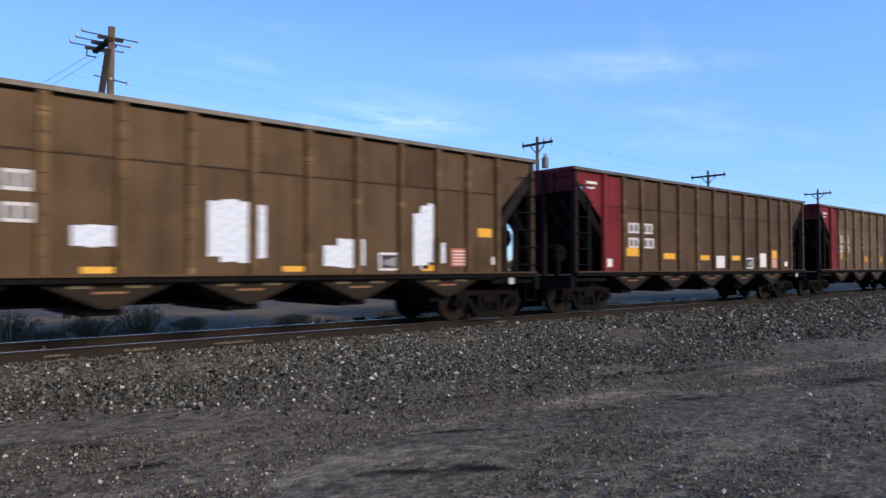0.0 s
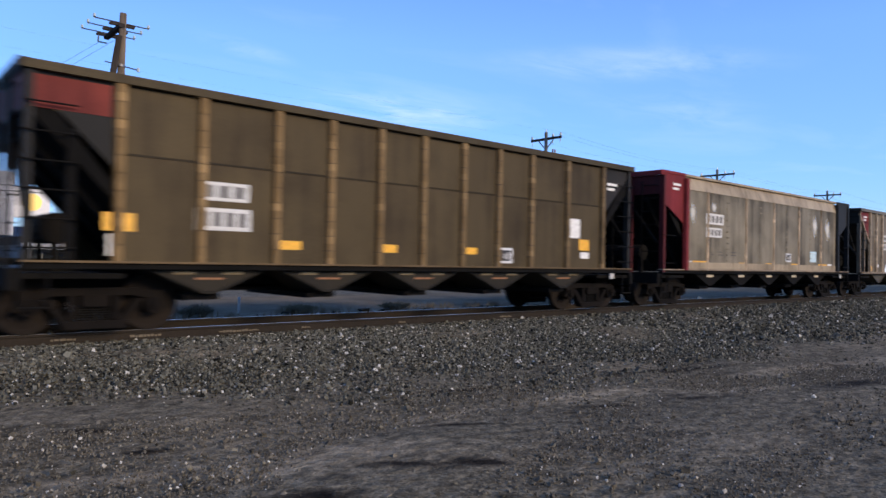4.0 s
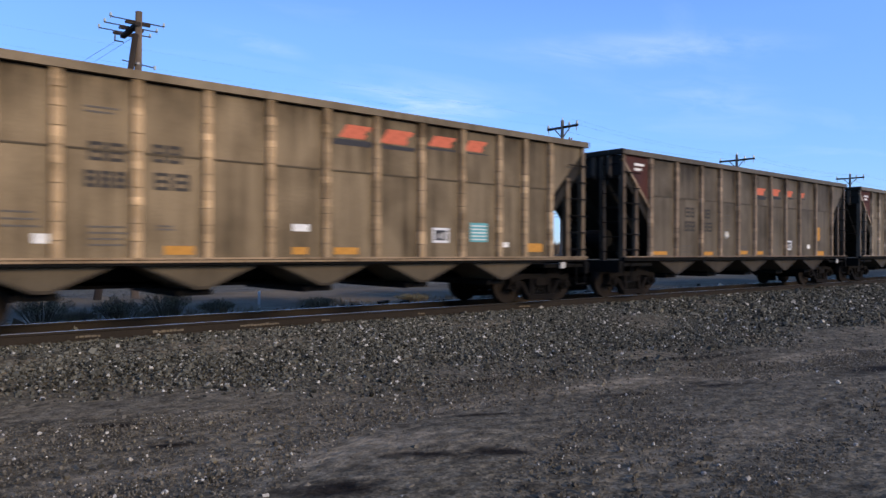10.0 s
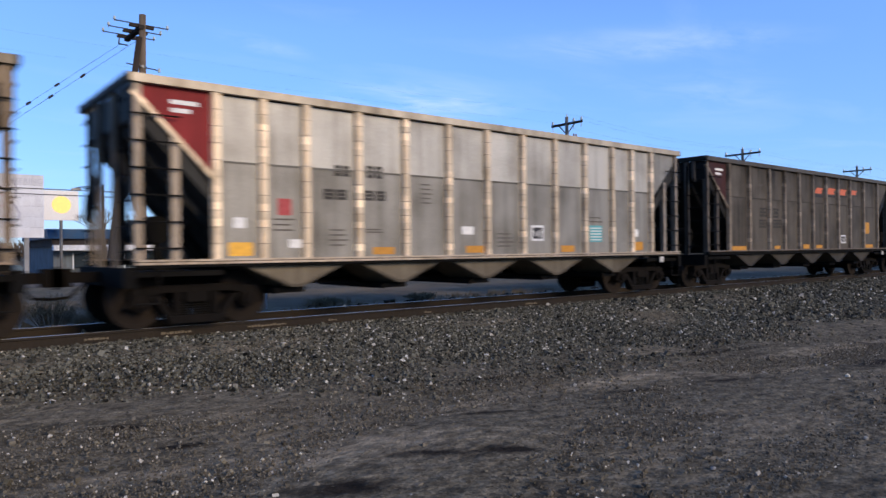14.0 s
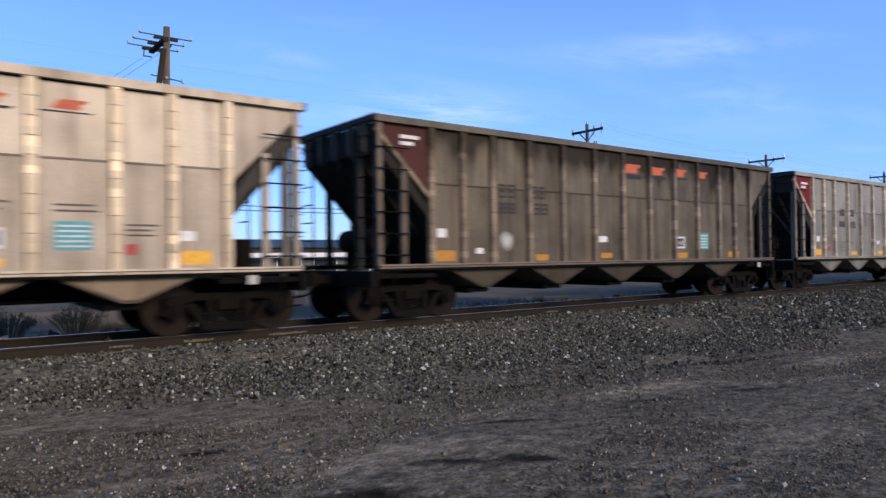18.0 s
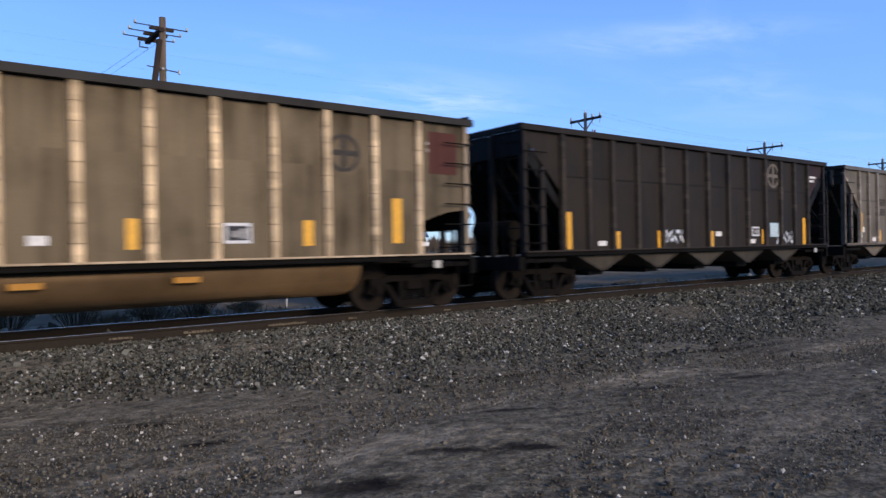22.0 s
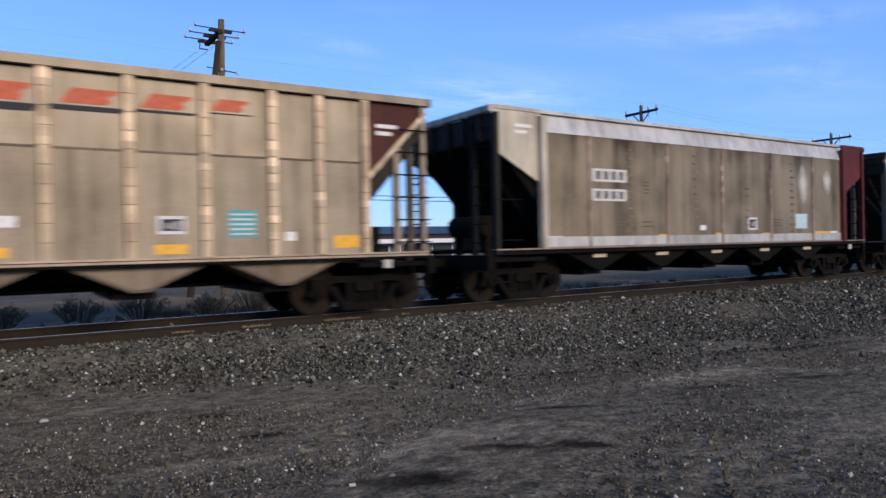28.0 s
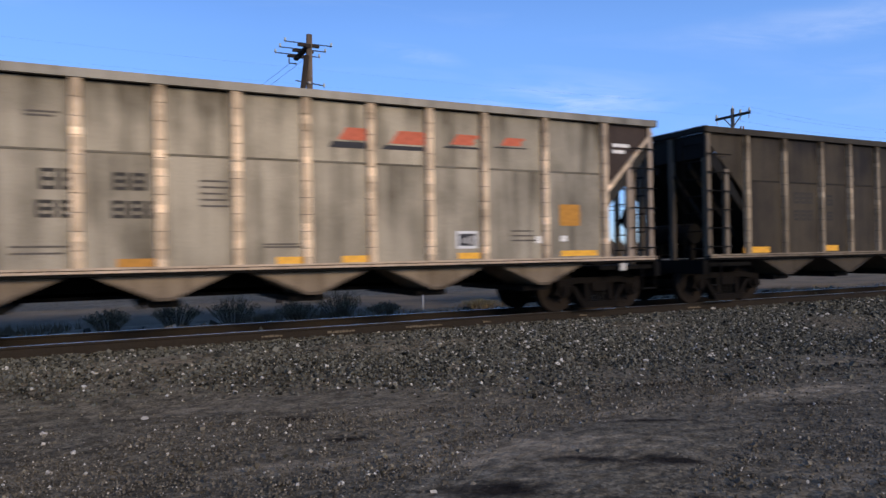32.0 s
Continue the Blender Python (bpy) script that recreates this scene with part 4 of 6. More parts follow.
soft_edges(INK["H"][1])
CREAM = plain("cream_plate", (0.62, 0.52, 0.38), 0.6)
DARKINK = plain("label_ink", (0.05, 0.05, 0.055), 0.8)
P_POSTS = [-6.03, -5.21, -4.40, -3.31, -2.22, -1.12, -0.03, 1.07, 2.16, 3.25, 4.34, 5.16, 6.03]
Q_POSTS = [-6.03, -5.12, -4.22, -3.22, -2.16, -1.08, 0.0, 1.08, 2.16, 3.22, 4.20, 5.10, 6.03]
N_POSTS = [-6.03, -4.76, -3.42, -2.32, -1.20, -0.10, 1.02, 2.12, 3.23, 4.58, 6.03]
G_POSTS = [1.005 * i for i in range(-6, 7)]
S_POSTS = [-6.03, -4.65, -2.05, 0.10, 2.27, 4.40, 6.03]


def post_geo(z0, z1, w, d, flat=False):
    """Hat-section stiffener, one piece with grooves where its lengths meet."""
    def make():
        n = 1 if flat else max(2, int((z1 - z0) / 0.27))
        st = (z1 - z0) / n

        def ring(z, k):
            return [(-w / 2 - 0.004 + k, 0.0, z), (w / 2 + 0.004 - k, 0.0, z), (w * 0.34 - k, k - d, z), (k - w * 0.34, k - d, z)]

        rings = [ring(z0, 0)]
        for i in range(1, n):
            a = z0 + i * st
            rings += [ring(a - 0.006, 0), ring(a - 0.005, 0.012), ring(a + 0.005, 0.012), ring(a + 0.006, 0)]
        rings.append(ring(z1, 0))
        m = len(rings)
        fs = [(0, 1, 2, 3), tuple(4 * m - 1 - i for i in range(4))]
        for i in range(m - 1):
            fs += [(4 * i + j, 4 * i + 4 + j, 4 * i + 4 + (j + 1) % 4, 4 * i + (j + 1) % 4) for j in range(4)]
        return Geo().add([p for r in rings for p in r], fs)
    return make


def wheelset_geo():
    g = Geo()
    g.cyl((0, -1.05, 0), (0, 1.05, 0), 0.085, 12)
    for s in (-1, 1):
        g.cyl((0, s * 0.70, 0), (0, s * 0.715, 0), 0.47, 28)
        g.cyl((0, s * 0.715, 0), (0, s * 0.83, 0), 0.452, 28, 0.448)
        g.cyl((0, s * 0.83, 0), (0, s * 0.865, 0), 0.36, 24, 0.17)
        g.cyl((0, s * 0.86, 0), (0, s * 0.90, 0), 0.15, 14)
        for i in range(3):
            a = i * 2.094
            g.cyl((0.25 * math.cos(a), s * 0.835, 0.25 * math.sin(a)), (0.25 * math.cos(a), s * 0.872, 0.25 * math.sin(a)), 0.035, 8)
    return g


def side_frame_geo():
    """Cast truck frame: arched top, two windows, spring nest in the middle."""
    g = Geo()
    y0, y1 = -0.09, 0.09
    g.prism([(-1.12, 0.36), (-0.98, 0.60), (-0.62, 0.70), (0.62, 0.70), (0.98, 0.60), (1.12, 0.36), (1.02, 0.36), (0.90, 0.50), (0.58, 0.585), (-0.58, 0.585), (-0.90, 0.50), (-1.02, 0.36)], "y", y0, y1)
    for s in (-1, 1):
        g.prism([(s * 0.72, 0.53), (s * 0.60, 0.53), (s * 0.28, 0.10), (s * 0.42, 0.10)], "y", y0, y1)
        g.prism([(s * 0.36, 0.58), (s * 0.26, 0.58), (s * 0.26, 0.22), (s * 0.36, 0.22)], "y", y0, y1)
        g.cyl((s * 0.89, y0 - 0.01, 0.455), (s * 0.89, y1, 0.455), 0.165, 14)
        g.box(s * 0.89 - 0.15, s * 0.89 + 0.15, y0, y1, 0.50, 0.66, 0.03)
    g.prism([(-0.44, 0.08), (0.44, 0.08), (0.50, 0.20), (-0.50, 0.20)], "y", y0 - 0.04, y1)
    return g


def spring_geo():
    """One coil spring: a stack of turns."""
    g = Geo()
    n, rings = 10, []
    for i in range(13):
        r = 0.068 if i % 2 else 0.050
        rings += [(r * math.cos(2 * math.pi * j / n), r * math.sin(2 * math.pi * j / n), 0.20 + 0.0185 * i) for j in range(n)]
    fs = [(i * n + j, i * n + (j + 1) % n, i * n + n + (j + 1) % n, i * n + n + j) for i in range(12) for j in range(n)]
    return g.add(rings, fs)


def make_bogie(car, x, wheels):
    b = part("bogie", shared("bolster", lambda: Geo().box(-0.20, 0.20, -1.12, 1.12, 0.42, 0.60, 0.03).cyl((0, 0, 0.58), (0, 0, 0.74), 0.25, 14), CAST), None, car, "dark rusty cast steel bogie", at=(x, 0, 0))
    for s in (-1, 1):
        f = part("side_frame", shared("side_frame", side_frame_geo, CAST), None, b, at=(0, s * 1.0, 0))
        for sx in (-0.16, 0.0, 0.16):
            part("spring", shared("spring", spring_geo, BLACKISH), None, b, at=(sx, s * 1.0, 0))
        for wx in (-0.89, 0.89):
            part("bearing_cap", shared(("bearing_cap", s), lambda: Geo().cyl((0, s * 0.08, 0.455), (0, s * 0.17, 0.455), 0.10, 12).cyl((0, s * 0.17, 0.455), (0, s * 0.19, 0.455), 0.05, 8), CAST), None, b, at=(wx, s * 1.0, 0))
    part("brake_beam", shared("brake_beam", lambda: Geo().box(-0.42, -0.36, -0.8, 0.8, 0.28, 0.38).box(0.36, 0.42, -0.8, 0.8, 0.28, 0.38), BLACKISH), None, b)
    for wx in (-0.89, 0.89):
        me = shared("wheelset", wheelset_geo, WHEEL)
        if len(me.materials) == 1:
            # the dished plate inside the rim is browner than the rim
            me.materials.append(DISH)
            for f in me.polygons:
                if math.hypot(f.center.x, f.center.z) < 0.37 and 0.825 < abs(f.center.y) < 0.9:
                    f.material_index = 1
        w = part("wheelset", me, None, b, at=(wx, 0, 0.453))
        wheels.append((w, wx))


def coupler_geo(s):
    def make():
        return (Geo().box(min(0, s * 0.62), max(0, s * 0.62), -0.08, 0.08, 0.76, 0.93, 0.02)
                .prism([(s * 0.60, -0.19), (s * 0.92, -0.19), (s * 0.92, -0.02), (s * 0.80, 0.03), (s * 0.92, 0.12), (s * 0.86, 0.19), (s * 0.60, 0.17)], "z", 0.70, 0.99)
                .cyl((s * 0.82, -0.1, 0.66), (s * 0.82, -0.1, 1.03), 0.04, 8)
                .path([(s * 0.3, 0.35, 0.75), (s * 0.55, 0.4, 0.5), (s * 0.85, 0.3, 0.48)], 0.025, 6))
    return make


def patch_geo(w, h, seed, soft=False):
    """Rolled-over paint: a block with stepped edges; soft: an uneven oval."""
    rng = random.Random(seed)
    if soft:
        pts = [(math.cos(a) * w / 2 * k, math.sin(a) * h / 2 * k) for a, k in ((2 * math.pi * i / 20, rng.uniform(0.92, 1.0)) for i in range(20))]
        return Geo().prism(pts, "y", -0.004, 0)
    n = 3 if w < 0.7 else 4
    xs = [-w / 2 + w * i / n + (rng.uniform(-0.08, 0.08) * w if 0 < i < n else 0) for i in range(n + 1)]
    low, high = [], []
    for i in range(n):
        edge = 0.16 if i in (0, n - 1) else 0.05
        z0, z1 = -h / 2 + h * rng.uniform(0, edge), h / 2 - h * rng.uniform(0, 1.6 * edge)
        tilt = rng.uniform(-0.02, 0.02) * h
        low += [(xs[i], z0), (xs[i + 1] - 0.004, z0 + tilt)]
        high += [(xs[i], z1), (xs[i + 1] - 0.004, z1 + tilt)]
    return Geo().prism(low + high[::-1], "y", -0.004, 0)


def add_markings(car, spec, seed, face, posts):
    for n, item in enumerate(spec.split("; ")):
        code, x, z, w, h = item.split()
        x, z, w, h = float(x), float(z), float(w), float(h)
        name, mat = INK[code]
        w *= 0.84 if code in "WFE" else 0.78 if code == "Y" and h > 0.4 else 0.92 if code in "YOSB" and w > 0.3 else 1.0
        y = face - 0.001
        if code == "Z":
            # one looping stroke of white spray paint
            rng = random.Random(seed * 31 + n)
            m = 26
            mid = [(-w / 2 + w * i / m + 0.06 * math.sin(i * 1.9), h * 0.42 * math.sin(i * 1.35 + seed) * rng.uniform(0.55, 1.0)) for i in range(m + 1)]
            vs = [(px, yy, pz + o) for px, pz in mid for yy in (-0.004, 0.0) for o in (-0.045, 0.045)]
            fs = [(0, 1, 3, 2), (4 * m, 4 * m + 2, 4 * m + 3, 4 * m + 1)]
            for i in range(m):
                a = 4 * i
                fs += [(a, a + 4, a + 5, a + 1), (a + 2, a + 3, a + 7, a + 6), (a, a + 2, a + 6, a + 4), (a + 1, a + 5, a + 7, a + 3)]
            part(name, Geo().add(vs, fs), mat, car, at=(x, y, z))
        elif code == "G" and z < 1.35:
            # white splash at the foot of a post, wide below and narrow above
            part(name, Geo().prism([(-w / 2, -h / 2), (w / 2, -h / 2), (w * 0.40, -h * 0.1), (w * 0.20, h / 2), (-w * 0.22, h / 2), (-w * 0.42, -h * 0.05)], "y", -0.004, 0), mat, car, at=(x, y, z))
        elif code in "GH":
            part(name, patch_geo(w, h, seed * 50 + n, code == "H"), mat, car, at=(x, y, z))
        elif code == "R":
            # slanted solid block with a thin slit, over a dark wedge that tapers towards the tail
            sl = h * 0.55
            g = Geo()
            b0, b1 = -h / 2 + 0.08, h / 2
            wl = w * 0.86

            def bar(u0, u1, q0, q1):
                za, zb = b0 + (b1 - b0) * q0, b0 + (b1 - b0) * q1
                g.prism([(-wl / 2 + wl * u0 + sl * (q0 - 0.5), za), (-wl / 2 + wl * u1 + sl * (q0 - 0.5), za), (-wl / 2 + wl * u1 + sl * (q1 - 0.5), zb), (-wl / 2 + wl * u0 + sl * (q1 - 0.5), zb)], "y", -0.004, 0)

            bar(0, 1, 0.0, 0.34)
            bar(0, 0.90, 0.34, 0.66)
            bar(0, 1, 0.66, 1.0)
            o = part(name, g, mat, car, at=(x, y, z))
            thick = max(0.025, 0.135 - 0.033 * x)
            part("underline", Geo().prism([(-w / 2 - 0.20, -h / 2 + 0.05 - thick), (w / 2 + 0.04, -h / 2 + 0.055 - thick), (w / 2 + 0.10, -h / 2 + 0.05), (-w / 2 - 0.14, -h / 2 + 0.05)], "y", -0.004, 0), DARKINK, o)
        elif code == "D":
            k = max(2, round(w / 0.24))
            g = Geo()
            cw = w / k
            for i in range(k):
                a = -w / 2 + cw * (i + 0.09)
                c = -w / 2 + cw * (i + 0.91)
                t = 0.052
                g.box(a, a + t, -0.004, 0, -h / 2, h / 2).box(c - t, c, -0.004, 0, -h / 2, h / 2)
                g.box(a + t, c - t, -0.004, 0, h / 2 - t, h / 2).box(a + t, c - t, -0.004, 0, -h / 2, -h / 2 + t).box(a + t, c - t, -0.004, 0, -t / 2, t / 2)
            part(name, g, mat, car, at=(x, y, z))
        elif code == "L":
            o = part(name, Geo().box(-w / 2, w / 2, -0.004, 0, -h / 2, h / 2), mat, car, at=(x, y, z))
            k = max(2, round(w / 0.26))
            g = Geo()
            cw = w * 0.9 / k
            for i in range(k):
                a = -w * 0.45 + cw * (i + 0.15)
                g.box(a, a + cw * 0.7, -0.007, -0.0045, -h * 0.32, h * 0.32)
            part("lettering_bar", g, plain("grey_lettering", (0.20, 0.19, 0.18), 0.8), o)
        elif code == "T":
            k = max(2, round(h / 0.09))
            g = Geo()
            for i in range(k):
                zz = -h / 2 + h * (i + 0.5) / k
                g.box(-w / 2, w / 2 * (1 - 0.35 * ((i * 7 + n) % 3) / 2), -0.004, 0, zz - 0.014, zz + 0.014)
            part(name, g, mat, car, at=(x, y, z))
        elif code == "F":
            t = 0.05
            o = part(name, Geo().box(-w / 2, w / 2, -0.004, 0, -h / 2, h / 2), mat, car, at=(x, y, z))
            part("dark_field", Geo().box(-w / 2 + t, w / 2 - t, -0.007, -0.0045, -h / 2 + t, h / 2 - t), DARKINK, o)
            part("text_bar", Geo().box(-w * 0.22, w * 0.02, -0.010, -0.0075, -h * 0.2, h * 0.12).box(w * 0.08, w * 0.3, -0.010, -0.0075, -h * 0.28, h * 0.22), plain("grey_ink", (0.35, 0.34, 0.33), 0.7), o)
        elif code in "ESB":
            o = part(name, Geo().box(-w / 2, w / 2, -0.004, 0, -h / 2, h / 2), mat, car, at=(x, y, z))
            g = Geo()
            for i in range(5):
                zz = -h / 2 + h * (i + 0.7) / 5.6
                g.box(-w * 0.44, w * 0.44, -0.007, -0.0045, zz - h * 0.035, zz + h * 0.035)
            part("text_bar", g, plain("pale_ink", (0.62, 0.66, 0.64), 0.7), o)
        elif code in "MN":
            r = w * 0.5
            n2 = 28
            vs = [(r * q * math.cos(2 * math.pi * i / n2), yy, r * q * math.sin(2 * math.pi * i / n2)) for q in (1, 0.8) for yy in (-0.004, 0.0) for i in range(n2)]
            fs = []
            for i in range(n2):
                j = (i + 1) % n2
                fs += [(i, j, n2 + j, n2 + i), (2 * n2 + i, 3 * n2 + i, 3 * n2 + j, 2 * n2 + j), (i, 2 * n2 + i, 2 * n2 + j, j), (n2 + i, n2 + j, 3 * n2 + j, 3 * n2 + i)]
            g = Geo().add(vs, fs)
            o = part(name, g, mat, car, at=(x, y, z))
            part("cross", Geo().box(-r * 0.78, r * 0.78, -0.004, 0, -0.05, 0.05).box(-0.05, 0.05, -0.004, 0, 0.051, r * 0.78).box(-0.05, 0.05, -0.004, 0, -r * 0.78, -0.051), mat, o)
        else:
            part(name, Geo().box(-w / 2, w / 2, -0.004, 0, -h / 2, h / 2, min(w, h) * 0.06), mat, car, at=(x, y, z))


class Look:
    """Colours and form of one wagon."""

    def __init__(self, kind, body, end=None, trail=None, top=None, bay=None, post=None, posts=P_POSTS, height=3.96, seam=2.72, dark_end=None, upper=None, soot=0.0, red_panel=False, band=None, open_end=False, plate=None):
        self.kind, self.body, self.end, self.trail = kind, body, end or body, trail or body
        self.top, self.bay, self.post, self.posts, self.height, self.seam = top or (body[0] * 0.88, body[1] * 0.92, body[2] * 1.0), bay, post or body, posts, height, seam
        self.dark_end, self.upper, self.soot, self.red_panel, self.band, self.open_end, self.plate = dark_end, upper or body, soot, red_panel, band, open_end, plate


def coat(color, tag="coat", soot=0.0, grooves=False, smooth=False):
    color = (color[0] * 0.99, color[1] * 0.95, color[2] * 0.86)
    tag += "_post" if grooves else "_smooth" if smooth else ""
    metal = 0.0 if tag == "inner" else 0.65 if sum(color) > 0.36 else 0.35 if sum(color) > 0.22 else 0.12
    key = "%s_%d_%d_%d_%d" % (tag, *(round(c * 1000) for c in color), soot * 10)
    lum = sum(color) / 3
    return paint(key, color, 0.62, metal, dirt=tuple(max(0.016, c * (0.22 if soot else 0.40)) for c in (color[0], color[1] * 0.95, color[2] * 0.88)), dirt_amount=0.55, streak=0.8 if smooth else 0.5 if lum > 0.1 else 0.35, grain=0.10, soot=soot, grooves=grooves, wide=2.2 if smooth else 1.0, scale=2.2 if grooves else 1.0)


def make_wagon(k, look, spec, label, wheels):
    zt = look.height
    z0 = 1.12
    car = thing("hopper_wagon" if look.kind != "G" else "tub_gondola", label, "rail wagon", (0, TRACK_Y, RAIL_Z), group="wagons of the coal train")
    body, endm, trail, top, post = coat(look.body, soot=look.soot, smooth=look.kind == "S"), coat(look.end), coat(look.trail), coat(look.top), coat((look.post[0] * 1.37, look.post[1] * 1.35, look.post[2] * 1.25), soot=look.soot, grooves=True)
    upper = coat(look.upper, soot=look.soot)
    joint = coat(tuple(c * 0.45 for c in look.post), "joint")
    # bay colours are toned down to hold the shade under the body
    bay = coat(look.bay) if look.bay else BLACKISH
    # shade of the wagon ends is put into these darkened body and post colours
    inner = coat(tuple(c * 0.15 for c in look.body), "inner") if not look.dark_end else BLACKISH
    shaded_end_post = coat(tuple(c * 0.5 for c in look.post), "inner") if not look.dark_end else coat(look.dark_end, "inner")
    shaded_post = coat(tuple(c * 0.72 for c in look.post), "dim")
    zc = zt - (0.13 if zt > 3.9 or look.kind == "G" else 0.075)
    smooth = look.kind == "S"
    ysheet = SIDE_Y + (0.02 if smooth else 0.09)
    xe = 6.03
    cut = 2.45 if look.kind != "G" else 1.62
    xg = HALF - 0.06
    # --- sides
    ps = look.posts
    for s in (-1, 1):
        yy = ysheet if s < 0 else -ysheet - 0.014
        if s < 0:
            for a, b in zip(ps, ps[1:]):
                w = b - a
                if not smooth:
                    red = look.red_panel and a == ps[0]
                    part("lower_panel", shared(("lower_panel", round(w, 3), zt, look.seam), lambda: Geo().box(0, w, 0, 0.014, z0, look.seam), endm if red else body), None, car, at=(a, yy, 0))
                    part("upper_panel", shared(("upper_panel", round(w, 3), zt, look.seam), lambda: Geo().box(0, w, 0, 0.014, look.seam, zc), endm if red else upper), None, car, at=(a, yy, 0))
                else:
                    part("side_panel", shared(("side_panel", round(w, 3), zt), lambda: Geo().box(0, w, 0, 0.014, z0, zc - 0.30), body), None, car, at=(a, yy, 0))
            if not smooth:
                # black strip that paints the shadow of the overhanging chord
                part("chord_gap", shared(("chord_gap", zt), lambda: Geo().box(-xe, xe, -0.006, 0, zc - (0.022 if zt > 3.85 else 0.045), zc), BLACKISH), None, car, at=(0, yy, 0))
                if look.kind != "G":
                    part("seam_strip", shared(("seam_strip", zt, look.seam), lambda: Geo().box(-xe, xe, -0.012, 0, look.seam - 0.016, look.seam + 0.016), coat(tuple(c * 0.45 for c in look.body), "seam")), None, car, at=(0, yy, 0))
        else:
            part("far_side_sheet", shared(("far_side_sheet", zt), lambda: Geo().box(-xe, xe, 0, 0.014, z0, zc), body), None, car, at=(0, yy, 0))
        # posts
        for x in ps:
            edge = abs(x) > 6
            w, d = (0.17, 0.088) if not smooth else (0.10 if not edge else 0.22, 0.03 if not edge else 0.10)
            if s > 0 and not edge and smooth:
                continue
            zz1 = zc if not smooth or edge else zc - 0.30
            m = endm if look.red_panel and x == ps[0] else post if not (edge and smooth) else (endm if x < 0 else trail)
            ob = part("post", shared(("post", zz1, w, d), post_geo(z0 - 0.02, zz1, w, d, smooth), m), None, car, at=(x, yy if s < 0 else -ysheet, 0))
            if s > 0:
                ob.rotation_euler = (0, 0, math.pi)
            elif not smooth:
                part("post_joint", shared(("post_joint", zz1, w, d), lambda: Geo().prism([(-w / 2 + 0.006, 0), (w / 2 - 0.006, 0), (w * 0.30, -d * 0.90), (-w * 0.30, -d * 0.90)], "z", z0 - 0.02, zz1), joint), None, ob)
        if smooth and s < 0:
            for a in (-3.35, -0.98, 1.19, 3.34):
                for i in range(11):
                    part("stud", shared("stud", lambda: Geo().box(-0.075, 0.075, -0.020, 0, 0, 0.035), body), None, car, at=(a, yy, 1.40 + i * 0.19))
            bh = 0.16 if look.band else 0.23
            part("lower_band", shared(("lower_band", bh), lambda: Geo().box(-xe, xe, -0.012, 0, z0 + 0.02, z0 + bh), coat(look.band or look.top)), None, car, at=(0, yy, 0))
        # end triangles of the side, leading and trailing
        for e in (-1, 1):
            m = endm if e < 0 else trail
            part("end_gusset", shared(("end_gusset", e, zt, cut), lambda: Geo().prism([(e * xe, cut), (e * xe, zc + (0.075 if smooth else 0)), (e * xg, zc + (0.075 if smooth else 0)), (e * xg, zc - (0.75 if smooth else 0.10))] if look.kind != "G" else
                                                                              [(e * xe, 1.72), (e * xe, zc), (e * xg, zc), (e * xg, 2.02), (e * 6.75, 1.95), (e * 6.4, 1.85)], "y", 0, 0.016), m if look.kind != "G" else body), None, car, at=(0, yy, 0))
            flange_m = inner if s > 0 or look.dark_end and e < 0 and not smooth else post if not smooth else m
            def flange():
                g = Geo()
                dx, dz = xg - xe, zc - 0.10 - cut
                l = math.hypot(dx, dz)
                nx, nz = dz / l * 0.07, -dx / l * 0.07
                g.prism([(e * xe, cut), (e * xg, zc - 0.10), (e * (xg + nx), zc - 0.10 + nz), (e * (xe + nx), cut + nz)], "y", -0.05, 0.03)
                return g
            if look.kind == "G":
                part("maroon_panel", shared(("maroon_panel", e), lambda: Geo().box(min(e * 6.30, e * 7.02), max(e * 6.30, e * 7.02), -0.006, 0, 2.72, 3.56), m), None, car, "dull maroon rectangle", at=(0, yy, 0))
            elif not smooth and sum(look.body) > 0.3 and (e < 0 or look.trail != look.body):
                part("gusset_flange", shared(("gusset_flange", e, zt, cut), flange, flange_m), None, car, at=(0, yy, 0))
            if look.kind != "G" and not smooth and (e < 0 or sum(look.body) > 0.42):
                zm = cut + (zc - 0.1 - cut) * 0.46
                part("end_side_post", shared(("end_side_post", zt), lambda: Geo().box(-0.06, 0.06, -0.04, 0.06, z0 - 0.02, zm), inner if look.dark_end or s > 0 else shaded_post), None, car, at=(e * 6.68, yy, 0))
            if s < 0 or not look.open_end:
                part("corner_post", shared(("corner_post", zt, s), lambda: Geo().box(-0.05, 0.05, -0.05 * (s < 0), 0.10, z0 - 0.1, zc), trail if (smooth or look.dark_end) and e > 0 else shaded_post if not (smooth or look.dark_end) else coat(look.dark_end)), None, car, at=(e * (xg - 0.05), yy - (0.05 if s > 0 else 0), 0))
        # chords and sill
        if smooth:
            part("canopy_plate", shared(("canopy_plate", s, zt), lambda: Geo().prism([(s * 1.57, zc - 0.318), (s * 1.602, zc - 0.318), (s * 1.46, zt), (s * 1.43, zt)], "x", -6.03, 6.03), top), None, car)
            part("top_chord", shared(("top_chord_s", s, zt), lambda: Geo().box(-xe, xe, s * 1.50 - 0.06, s * 1.50 + 0.05, zt - 0.05, zt + 0.02, 0.012), top), None, car)
